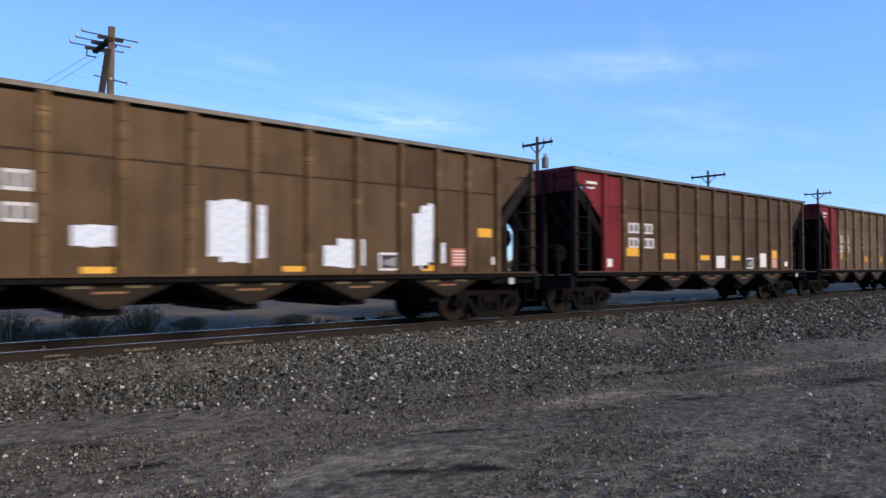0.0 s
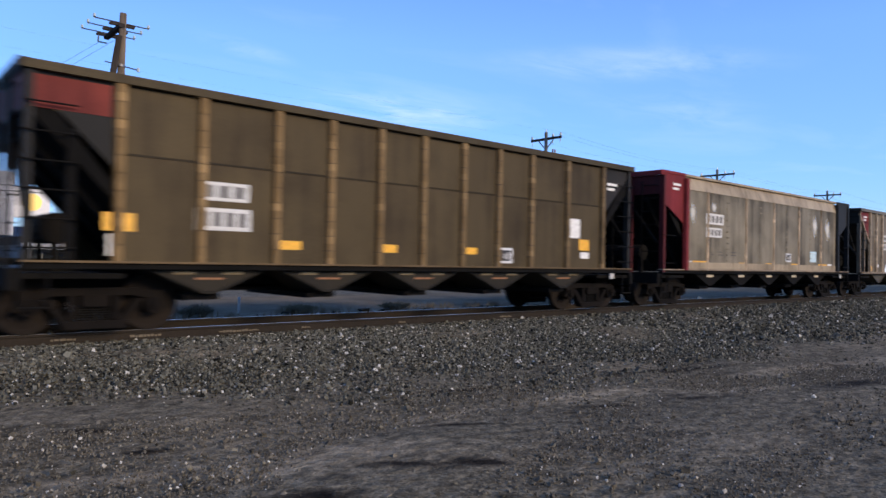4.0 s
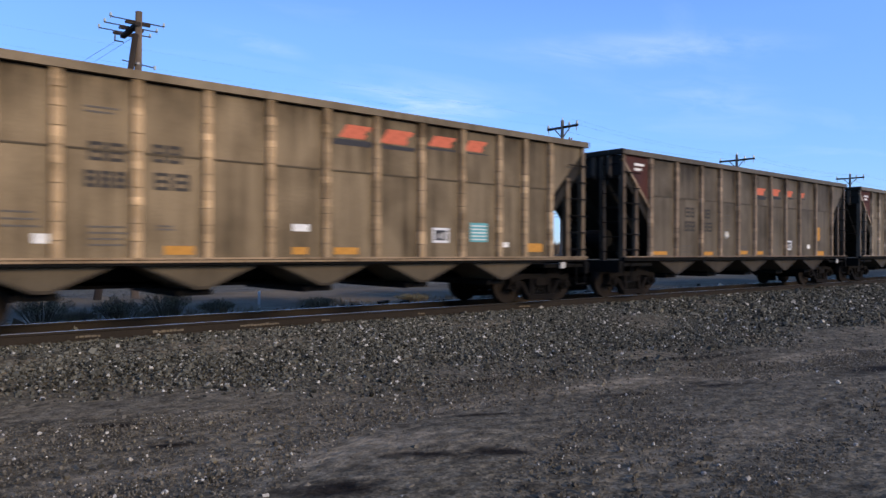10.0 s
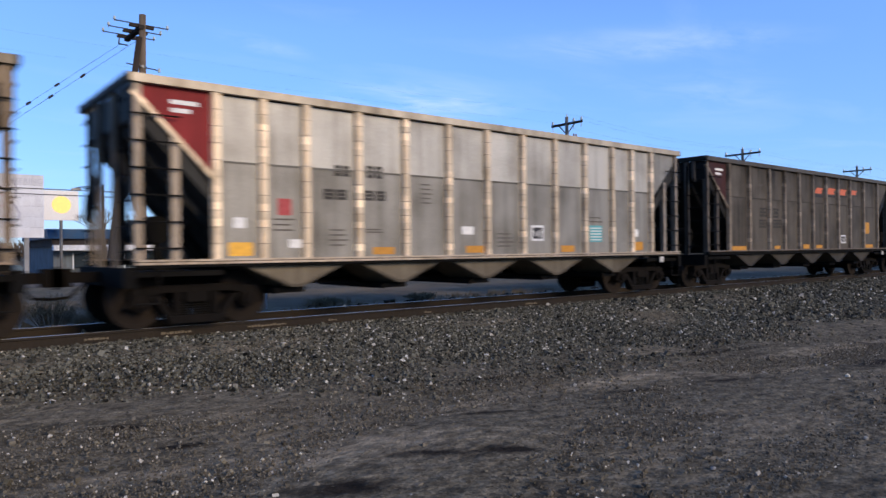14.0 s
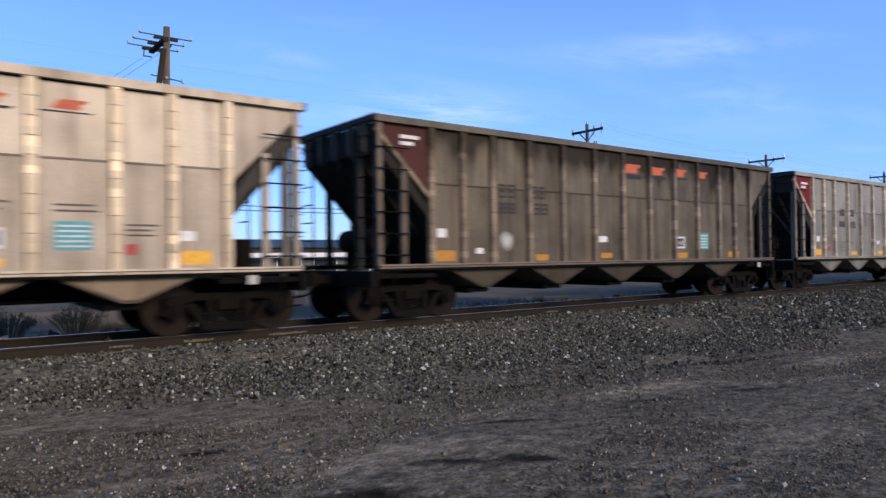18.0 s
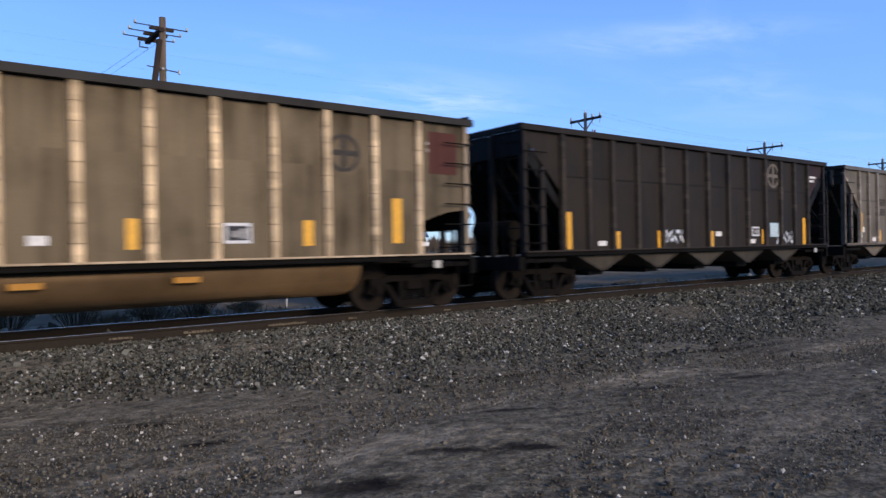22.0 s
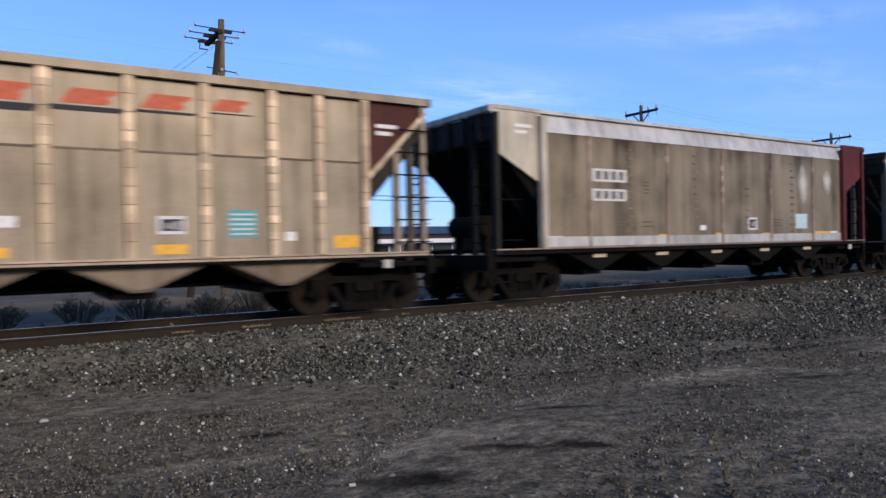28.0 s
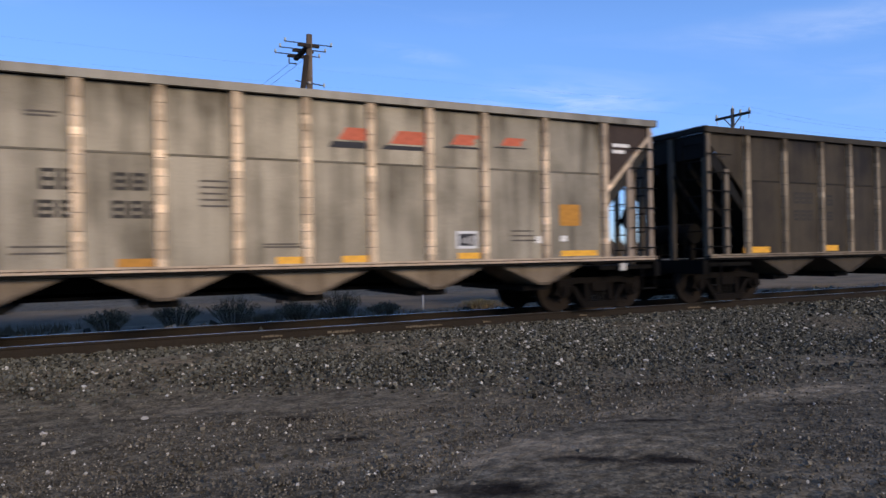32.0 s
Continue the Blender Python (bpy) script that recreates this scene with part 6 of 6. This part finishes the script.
SPECS = {
    -1: "G -2.54 1.70 0.58 0.36; G -0.27 1.84 1.04 1.14; G 1.88 1.50 0.92 0.57; G 3.84 1.88 0.54 1.45; G 4.26 1.59 0.37 0.62; Y -2.45 1.20 0.54 0.10; Y 0.82 1.21 0.54 0.10; Y 4.06 1.22 0.58 0.12; F 2.93 1.35 0.58 0.36; S 4.92 1.45 0.64 0.39; Y 5.65 2.01 0.47 0.20; W 5.98 1.38 0.28 0.18; L -3.53 2.46 0.37 0.30; L -3.51 2.01 0.40 0.28",
    0: "L -4.57 2.34 0.53 0.29; L -3.87 2.34 0.54 0.30; L -4.58 1.92 0.49 0.29; L -3.84 1.92 0.62 0.29; Y -4.63 1.66 0.65 0.24; Y -2.67 1.56 0.71 0.18; Y -0.52 1.53 0.63 0.16; Y 1.60 1.54 0.66 0.16; W 0.47 1.40 0.79 0.40; F 2.63 1.36 0.66 0.37; W 3.67 1.47 0.70 0.50; Y 4.61 1.69 0.57 0.30; S 4.61 1.37 0.57 0.34; W 5.68 1.34 0.34 0.18; W -5.75 1.35 0.31 0.22",
    1: "L -4.77 2.43 0.46 0.29; L -4.08 2.42 0.50 0.31; L -4.76 2.02 0.46 0.29; L -4.04 2.01 0.57 0.28; O -4.80 1.72 0.51 0.30; O -1.79 1.58 0.92 0.27; O 0.36 1.58 0.80 0.24; W 1.35 1.42 0.76 0.42; O 2.52 1.58 0.80 0.16; F 2.42 1.35 0.60 0.29; W 3.74 1.37 0.24 0.17; Y 4.46 1.81 0.58 0.26; S 4.47 1.48 0.58 0.40; W 5.51 1.37 0.28 0.18; W -5.97 1.37 0.29 0.19",
    2: "Y -6.01 1.72 0.50 0.28; W -6.07 1.37 0.23 0.34; L -4.37 2.30 0.89 0.31; L -4.37 1.84 0.97 0.37; Y -3.16 1.45 0.55 0.16; Y -1.00 1.45 0.56 0.16; Y 1.23 1.46 0.55 0.15; F 2.42 1.38 0.51 0.35; W 4.88 2.12 0.60 0.49; Y 5.31 1.71 0.45 0.28; W 5.34 1.44 0.41 0.16",
    3: "L -4.20 2.74 1.12 0.34; L -4.25 2.31 1.00 0.30; H -5.58 2.86 0.39 0.75; H -4.28 3.10 0.36 0.43; H 3.76 2.88 0.61 0.93; H 5.04 2.79 0.61 1.01; F 1.35 1.61 0.52 0.31; B 3.63 1.68 0.64 0.42; Y -5.11 1.29 0.94 0.20; Y -2.35 1.29 0.43 0.16; Y -0.30 1.30 0.47 0.16; Y 1.89 1.31 0.61 0.16; Y 4.57 1.31 0.97 0.18; W -5.87 1.29 0.58 0.19; W 5.32 1.32 0.53 0.20; T -4.47 1.63 0.36 0.13; T -3.83 1.65 0.36 0.19; T -2.91 1.65 0.42 0.19",
    4: "Y -5.84 1.29 0.51 0.23; Y -2.91 1.25 0.50 0.14; Y -0.61 1.25 0.49 0.13; Y 2.34 1.26 0.47 0.15; Y 5.26 1.32 0.48 0.21; W -4.83 1.41 0.26 0.13; W -0.80 1.67 0.37 0.14; W 4.31 1.42 0.23 0.14; L -3.88 2.72 0.45 0.29; L -3.16 2.73 0.51 0.27; L -3.98 2.31 0.71 0.28; L -3.08 2.32 0.72 0.31; F 1.34 1.58 0.52 0.32; E 3.50 1.67 0.56 0.37; G -3.52 1.29 0.78 0.33; G -1.36 1.30 0.81 0.34; G 1.02 1.30 1.22 0.34; G 3.01 1.30 0.67 0.34; T -5.04 1.70 0.42 0.24; T -3.89 1.59 0.35 0.09; T -3.16 1.59 0.27 0.10",
    5: "Y -5.28 1.73 0.56 0.22; Y -2.64 1.73 0.50 0.11; Y -0.16 1.72 0.59 0.11; Y 2.36 1.74 0.53 0.13; Y 4.87 1.75 0.46 0.20; F 1.42 1.59 0.49 0.28; H -0.80 1.62 0.46 0.22; G 5.09 3.38 1.16 0.52; W -5.83 1.73 0.42 0.06",
    6: "O -5.59 1.28 0.41 0.25; O -2.66 1.24 0.51 0.14; O -0.55 1.24 0.33 0.13; O 0.41 1.24 0.56 0.13; O 5.52 1.33 0.57 0.20; W -4.57 1.40 0.28 0.14; W -0.53 1.65 0.39 0.13; W 4.58 1.39 0.21 0.11; F 2.69 1.57 0.51 0.31; E 3.76 1.65 0.60 0.41; D -3.73 2.70 0.55 0.28; D -2.86 2.74 0.48 0.28; D -3.74 2.29 0.62 0.25; D -2.78 2.31 0.60 0.27; R 0.61 3.44 0.64 0.33; R 1.57 3.44 0.73 0.36; R 2.73 3.47 0.68 0.30; R 3.66 3.47 0.59 0.32; T -4.84 1.67 0.49 0.30; T -3.70 1.45 0.55 0.36; T -3.80 3.31 0.48 0.14; T -2.87 1.59 0.27 0.10",
    7: "O -5.62 1.21 0.96 0.10; O -2.94 1.20 0.55 0.11; O -0.78 1.23 0.55 0.12; O 0.29 1.22 0.55 0.11; O 4.98 1.21 0.92 0.16; W -5.97 1.50 0.24 0.11; F 2.43 1.49 0.58 0.32; O 4.78 1.93 0.61 0.50; W 4.71 1.50 0.29 0.14; W 4.07 1.46 0.26 0.15; H -1.84 1.79 0.38 0.31; D -3.97 2.41 0.54 0.29; D -3.09 2.40 0.53 0.28; D -3.98 2.00 0.61 0.30; D -3.02 2.00 0.60 0.28; R 0.36 3.23 0.63 0.31; R 1.39 3.26 0.74 0.31; R 2.45 3.27 0.62 0.29; R 3.46 3.27 0.53 0.26; T -4.21 1.33 0.65 0.26; T -1.82 2.22 0.35 0.45; T -0.75 1.39 0.50 0.14",
    8: "O -2.81 1.23 0.32 0.14; O -0.50 1.24 0.48 0.13; O 0.23 1.23 0.42 0.13; O 2.63 1.24 0.45 0.15; O 5.45 1.30 0.52 0.23; W -0.64 1.66 0.35 0.13; W 5.33 1.62 0.26 0.17; W 4.46 1.40 0.22 0.12; F 2.67 1.57 0.51 0.29; E 3.72 1.61 0.52 0.39; D -2.93 2.76 0.40 0.15; D -2.87 2.32 0.65 0.24; R 0.52 3.43 0.59 0.28; R 1.53 3.41 0.81 0.31; R 2.63 3.44 0.67 0.25; R 3.59 3.43 0.63 0.24; T 0.46 1.69 0.35 0.32; T 1.56 1.67 0.42 0.28; T -1.74 2.42 0.25 0.43; T 3.73 1.95 0.55 0.19; T 4.69 1.57 0.55 0.16",
    9: "Y -5.61 1.28 0.46 0.23; W -5.63 1.72 0.25 0.18; W -4.61 1.37 0.28 0.15; O -2.74 1.23 0.55 0.14; O -0.36 1.24 0.59 0.15; O 2.63 1.23 0.53 0.16; O 5.46 1.28 0.49 0.23; F 1.57 1.60 0.49 0.36; E 3.70 1.60 0.58 0.41; W -0.58 1.64 0.39 0.17; W 5.35 1.63 0.30 0.20; D -3.65 2.71 0.35 0.20; D -2.94 2.73 0.40 0.23; D -3.80 2.27 0.53 0.19; D -2.93 2.28 0.54 0.19; C -4.81 2.01 0.26 0.29; T -4.83 1.70 0.42 0.28; T -3.73 1.48 0.37 0.37; T -2.95 1.61 0.40 0.10; T -1.68 2.37 0.29 0.46; T 0.53 1.44 0.48 0.36; T 3.68 1.95 0.55 0.20",
    10: "O -5.35 1.19 0.96 0.13; O -2.79 1.20 0.42 0.11; O -0.58 1.22 0.52 0.15; O 0.50 1.21 0.55 0.12; O 5.26 1.21 0.83 0.13; F 2.66 1.49 0.55 0.31; O 5.02 1.95 0.54 0.46; D -3.75 2.37 0.49 0.30; D -2.89 2.36 0.43 0.32; D -3.78 1.99 0.53 0.27; D -2.77 2.00 0.69 0.28; R 0.52 3.24 0.63 0.29; R 1.58 3.26 0.73 0.31; R 2.67 3.27 0.67 0.31; R 3.72 3.30 0.60 0.25; T -3.98 1.32 0.72 0.30; T -1.65 2.19 0.28 0.45; T -4.00 3.25 0.50 0.08; T 3.69 1.45 0.96 0.10",
    11: "Y -0.38 1.23 0.52 0.11; Y 0.35 1.24 0.52 0.11; Y 2.71 1.24 0.48 0.11; Y 5.53 1.29 0.52 0.22; W -0.59 1.66 0.37 0.14; W 5.39 1.63 0.27 0.16; F 2.72 1.58 0.48 0.29; E 3.78 1.62 0.59 0.41; R 0.58 3.46 0.47 0.24; R 1.62 3.43 0.61 0.28; R 2.72 3.45 0.48 0.22; R 3.74 3.46 0.44 0.22; D -2.57 2.31 0.24 0.21; C 4.56 1.42 0.18 0.16; T -1.69 2.43 0.28 0.43; T 0.47 1.63 0.56 0.39; T 1.64 1.63 0.58 0.35; T 2.69 2.03 0.62 0.21; T 3.82 2.02 0.59 0.17; T 4.71 1.71 0.47 0.23",
    12: "O -5.69 1.28 0.61 0.22; O -2.90 1.22 0.43 0.14; O -0.65 1.25 0.45 0.13; O 2.51 1.23 0.56 0.15; O 5.16 1.24 0.61 0.17; W -5.76 1.74 0.28 0.18; W -4.76 1.38 0.24 0.12; W -0.78 1.65 0.37 0.15; W 5.20 1.62 0.31 0.17; W 4.37 1.41 0.25 0.11; F 2.47 1.58 0.50 0.32; E 3.56 1.62 0.59 0.45; D -3.97 2.67 0.56 0.30; D -3.01 2.68 0.48 0.29; D -4.01 2.30 0.63 0.24; D -2.94 2.31 0.53 0.26; R 0.38 3.42 0.66 0.31; R 1.40 3.42 0.75 0.29; R 2.45 3.44 0.62 0.28; R 3.51 3.45 0.57 0.26; H -3.99 1.59 0.47 0.50; T -4.96 1.71 0.55 0.24; T -3.05 1.60 0.37 0.10",
    13: "Y -5.57 1.28 0.45 0.20; Y -2.74 1.23 0.51 0.13; Y -0.39 1.24 0.54 0.14; Y 2.67 1.24 0.49 0.13; Y 5.50 1.30 0.56 0.19; W -5.59 1.74 0.28 0.19; W -0.58 1.64 0.32 0.13; W 5.36 1.65 0.35 0.19; F 1.58 1.58 0.50 0.29; E 3.72 1.63 0.61 0.45; D -3.68 2.70 0.40 0.23; D -2.91 2.70 0.41 0.25; D -3.69 2.28 0.50 0.20; D -2.85 2.27 0.53 0.23; C -4.75 1.39 0.19 0.15; T -4.80 1.69 0.48 0.28; T -3.65 1.48 0.38 0.39; T -2.93 1.59 0.29 0.14; T -1.69 2.46 0.29 0.43; T 3.70 2.01 0.68 0.19; T 0.59 1.57 0.32 0.18",
    14: "L -5.44 2.36 0.70 0.30; L -4.58 2.35 0.72 0.26; Y -5.83 1.78 0.23 0.85; Y -3.40 1.54 0.22 0.44; Y -1.46 1.54 0.22 0.44; Y 0.74 1.53 0.22 0.47; Y 3.65 1.54 0.25 0.45; Y 5.53 1.77 0.29 0.86; F 2.37 1.54 0.55 0.34; W -0.50 1.44 0.30 0.14; T -5.44 1.70 0.50 0.26; T -5.46 2.69 0.50 0.17; N 4.38 3.00 0.70 0.68",
    15: "Z -1.56 1.43 0.94 0.49; Z 4.51 1.37 1.09 0.49; Y -5.80 1.58 0.22 0.88; Y -4.02 1.35 0.24 0.43; Y -2.27 1.36 0.22 0.45; Y 0.23 1.35 0.23 0.44; Y 3.13 1.40 0.23 0.45; Y 5.83 1.57 0.26 0.89; W 0.58 1.49 0.38 0.14; F 2.67 1.56 0.52 0.29; B 3.82 1.61 0.57 0.44; M 3.81 3.33 0.77 0.73; W -4.61 1.27 0.37 0.12; W 2.48 1.26 0.37 0.13",
    16: "Y -5.79 1.90 0.27 0.72; Y -4.06 1.39 0.19 0.44; Y -1.25 1.39 0.23 0.45; Y 1.30 1.40 0.24 0.43; Y 3.40 1.42 0.23 0.43; Y 5.73 1.89 0.31 0.82; W -5.83 1.43 0.24 0.21; W -5.59 1.63 0.18 0.19; W -4.64 1.25 0.41 0.15; W -2.45 1.26 0.40 0.13; W 0.47 1.49 0.38 0.16; W 0.24 1.26 0.37 0.13; W 2.38 1.28 0.37 0.13; W 4.57 1.30 0.31 0.14; F 2.65 1.58 0.54 0.36; B 3.74 1.64 0.57 0.46; D -3.86 2.69 0.68 0.26; D -2.74 2.66 0.61 0.32; D -3.86 2.31 0.65 0.26; D -2.76 2.31 0.61 0.28; N 3.71 3.37 0.68 0.71; T -3.87 3.30 0.57 0.14; T 0.50 1.79 0.42 0.23",
    17: "Y 0.66 1.19 0.49 0.12; Y 2.86 1.19 0.50 0.12; Y 5.46 1.20 0.91 0.13; F 2.86 1.49 0.55 0.30; O 5.27 1.94 0.44 0.42; W 4.49 1.47 0.30 0.13; W 5.10 1.49 0.24 0.12; W 4.11 1.22 0.34 0.07; R 0.76 3.27 0.57 0.31; R 1.77 3.28 0.70 0.31; R 2.84 3.28 0.56 0.31; R 3.98 3.28 0.55 0.28; T 4.12 1.53 0.63 0.33",
    18: "Y -5.51 1.29 0.46 0.22; Y -2.64 1.23 0.49 0.15; Y -0.31 1.25 0.45 0.16; Y 0.39 1.25 0.50 0.14; Y 2.73 1.25 0.53 0.15; Y 5.66 1.33 0.52 0.22; W -4.52 1.39 0.27 0.14; W 0.56 1.67 0.37 0.16; W 4.63 1.43 0.22 0.15; F 2.74 1.62 0.49 0.28; E 3.83 1.64 0.55 0.44; D -3.69 2.65 0.55 0.35; D -2.79 2.70 0.50 0.31; D -3.74 2.32 0.67 0.28; D -2.70 2.31 0.72 0.27; R 0.64 3.42 0.53 0.33; R 1.66 3.43 0.73 0.30; R 2.71 3.45 0.70 0.30; R 3.67 3.48 0.56 0.27; T -4.70 1.72 0.47 0.19; T -3.55 1.61 0.37 0.18; T -1.59 1.48 0.65 0.11; T -1.57 2.41 0.21 0.42",
    19: "L -4.01 2.72 1.09 0.29; L -4.02 2.28 1.09 0.27; H 3.89 2.74 0.55 1.26; H 5.19 2.88 0.53 0.80; F 1.42 1.63 0.48 0.33; B 3.78 1.70 0.64 0.42; Y -4.97 1.29 0.83 0.13; Y -2.17 1.31 0.44 0.14; Y -0.01 1.33 0.40 0.13; Y 2.08 1.32 0.43 0.12; Y 4.82 1.33 0.98 0.15; W -5.67 1.30 0.53 0.13; W 5.54 1.32 0.48 0.17; W -0.70 1.53 0.28 0.13; T -3.63 1.64 0.38 0.24; T -2.77 1.62 0.41 0.21; T 2.54 1.66 0.53 0.23; T -2.78 2.48 0.24 0.34",
    20: "O -5.70 1.27 0.41 0.25; O -2.87 1.22 0.44 0.13; O -0.55 1.24 0.40 0.13; O 0.21 1.23 0.43 0.14; O 5.42 1.28 0.51 0.23; W -5.67 1.71 0.24 0.16; W 0.37 1.65 0.37 0.13; W 5.32 1.65 0.28 0.17; C -4.65 1.37 0.23 0.14; F 2.55 1.59 0.54 0.29; E 3.62 1.65 0.56 0.45; D -3.88 2.68 0.46 0.30; D -2.93 2.67 0.50 0.32; D -3.95 2.31 0.59 0.27; D -2.92 2.34 0.53 0.28; R 0.40 3.38 0.58 0.31; R 1.45 3.42 0.62 0.30; R 2.58 3.40 0.67 0.28; R 3.59 3.43 0.59 0.27; T -4.90 1.68 0.65 0.24; T -3.73 1.51 0.31 0.24; T -2.87 1.58 0.45 0.10; T -1.73 2.38 0.27 0.44; T -0.65 1.56 0.47 0.33; T -3.95 3.25 0.51 0.11",
    21: "D -3.64 2.39 0.52 0.30; D -2.73 2.38 0.49 0.26; D -3.67 1.97 0.55 0.25; D -2.64 1.97 0.72 0.26; R 0.77 3.25 0.57 0.29; R 1.78 3.24 0.73 0.31; R 2.86 3.27 0.52 0.27; R 3.89 3.29 0.49 0.23; O -2.67 1.19 0.53 0.12; Y -0.38 1.18 0.48 0.12; Y 0.72 1.18 0.50 0.12; Y 2.90 1.20 0.49 0.11; Y 5.39 1.21 0.97 0.11; F 2.86 1.49 0.52 0.32; O 5.17 1.96 0.53 0.42; W 5.02 1.50 0.19 0.11; W 4.47 1.48 0.29 0.13; T -3.84 1.39 0.81 0.19; T -1.53 2.23 0.46 0.48; T -0.46 1.42 0.68 0.09; T -3.84 3.30 0.44 0.11; T 4.10 1.56 0.57 0.27",
    22: "Y -5.71 1.21 0.94 0.14; Y -3.03 1.22 0.54 0.14; D -4.05 2.44 0.72 0.27; D -3.20 2.40 0.52 0.26; D -4.06 2.02 0.72 0.25; D -3.21 2.01 0.52 0.22",
}
LABELS = {
    -1: "brown ribbed coal hopper wagon with white painted-over patches",
    0: "brown ribbed coal hopper wagon with red end and white boards",
    1: "brown ribbed coal hopper wagon with a scuffed red end",
    2: "brown ribbed coal hopper wagon with black ends and dull red plates",
    3: "smooth-sided tan coal hopper wagon with a red end",
    4: "tan ribbed coal hopper wagon with a red corner and white splashes",
    5: "smooth dark brown coal hopper wagon with a teal end",
    6: "weathered tan ribbed coal hopper wagon with faded red logo",
    7: "greyish tan coal hopper wagon with wide panels and red logo",
    8: "dull tan ribbed coal hopper wagon with a bright red logo",
    9: "pale grey ribbed coal hopper wagon with a red corner",
    10: "greyish brown coal hopper wagon with wide panels",
    11: "pale tan clean ribbed coal hopper wagon with red logo",
    12: "sooty tan ribbed coal hopper wagon with maroon corner",
    13: "silvery grey ribbed coal hopper wagon with a red corner",
    14: "rusty brown coal gondola with a rounded tub bottom",
    15: "dark brown ribbed coal hopper wagon with yellow markers",
    16: "pale tan ribbed coal hopper wagon with yellow markers and round emblem",
    17: "pale tan coal hopper wagon with wide panels and large red logo",
    18: "tan ribbed coal hopper wagon with a maroon trailing corner",
    19: "smooth grey coal hopper wagon with a white leading corner",
    20: "dusty tan ribbed coal hopper wagon",
    21: "grey-tan coal hopper wagon with rust-streaked ribs",
    22: "dark grimy ribbed coal hopper wagon",
}

V, S0 = 11.1925, 14.19
wagons = []
for k in range(-1, 23):
    wheels = []
    wagons.append((k, make_wagon(k, LOOKS[k], SPECS[k], LABELS[k], wheels), wheels))


def late(t):
    """Small drift of the train's place against an even pace."""
    pts = [(0.0, 0.1), (3.0, 0.12), (6.0, -0.1), (9.0, -0.28), (13.0, -0.22), (18.0, 0.0), (23.0, 0.1), (28.0, 0.2), (32.0, 0.0)]
    for (a, u), (b, v) in zip(pts, pts[1:]):
        if a <= t <= b:
            return u + (v - u) * (t - a) / (b - a)
    return 0.0


def motions():
    for k, car, wheels in wagons:
        centre = S0 + PITCH * k + HALF
        times = [2.0 * i for i in range(17)]
        walk(car, [(t, pose(centre - V * t + late(t), TRACK_Y, RAIL_Z)) for t in times])
        # wheels roll while the wagon is near
        t0 = max(0.0, (centre - 50) / V)
        t1 = min(32.0, (centre + 16) / V)
        n = max(1, int((t1 - t0) * 18))
        for w, wx in wheels:
            rows = []
            ts = sorted({0.0, 32.0} | {t0 + (t1 - t0) * i / n for i in range(n + 1)})
            for t in ts:
                a = -math.degrees(V * (min(max(t, t0), t1) - t0) / 0.453)
                rows.append((t, pose(wx, 0, 0.453, 0, a, 0)))
            walk(w, rows)


motions()
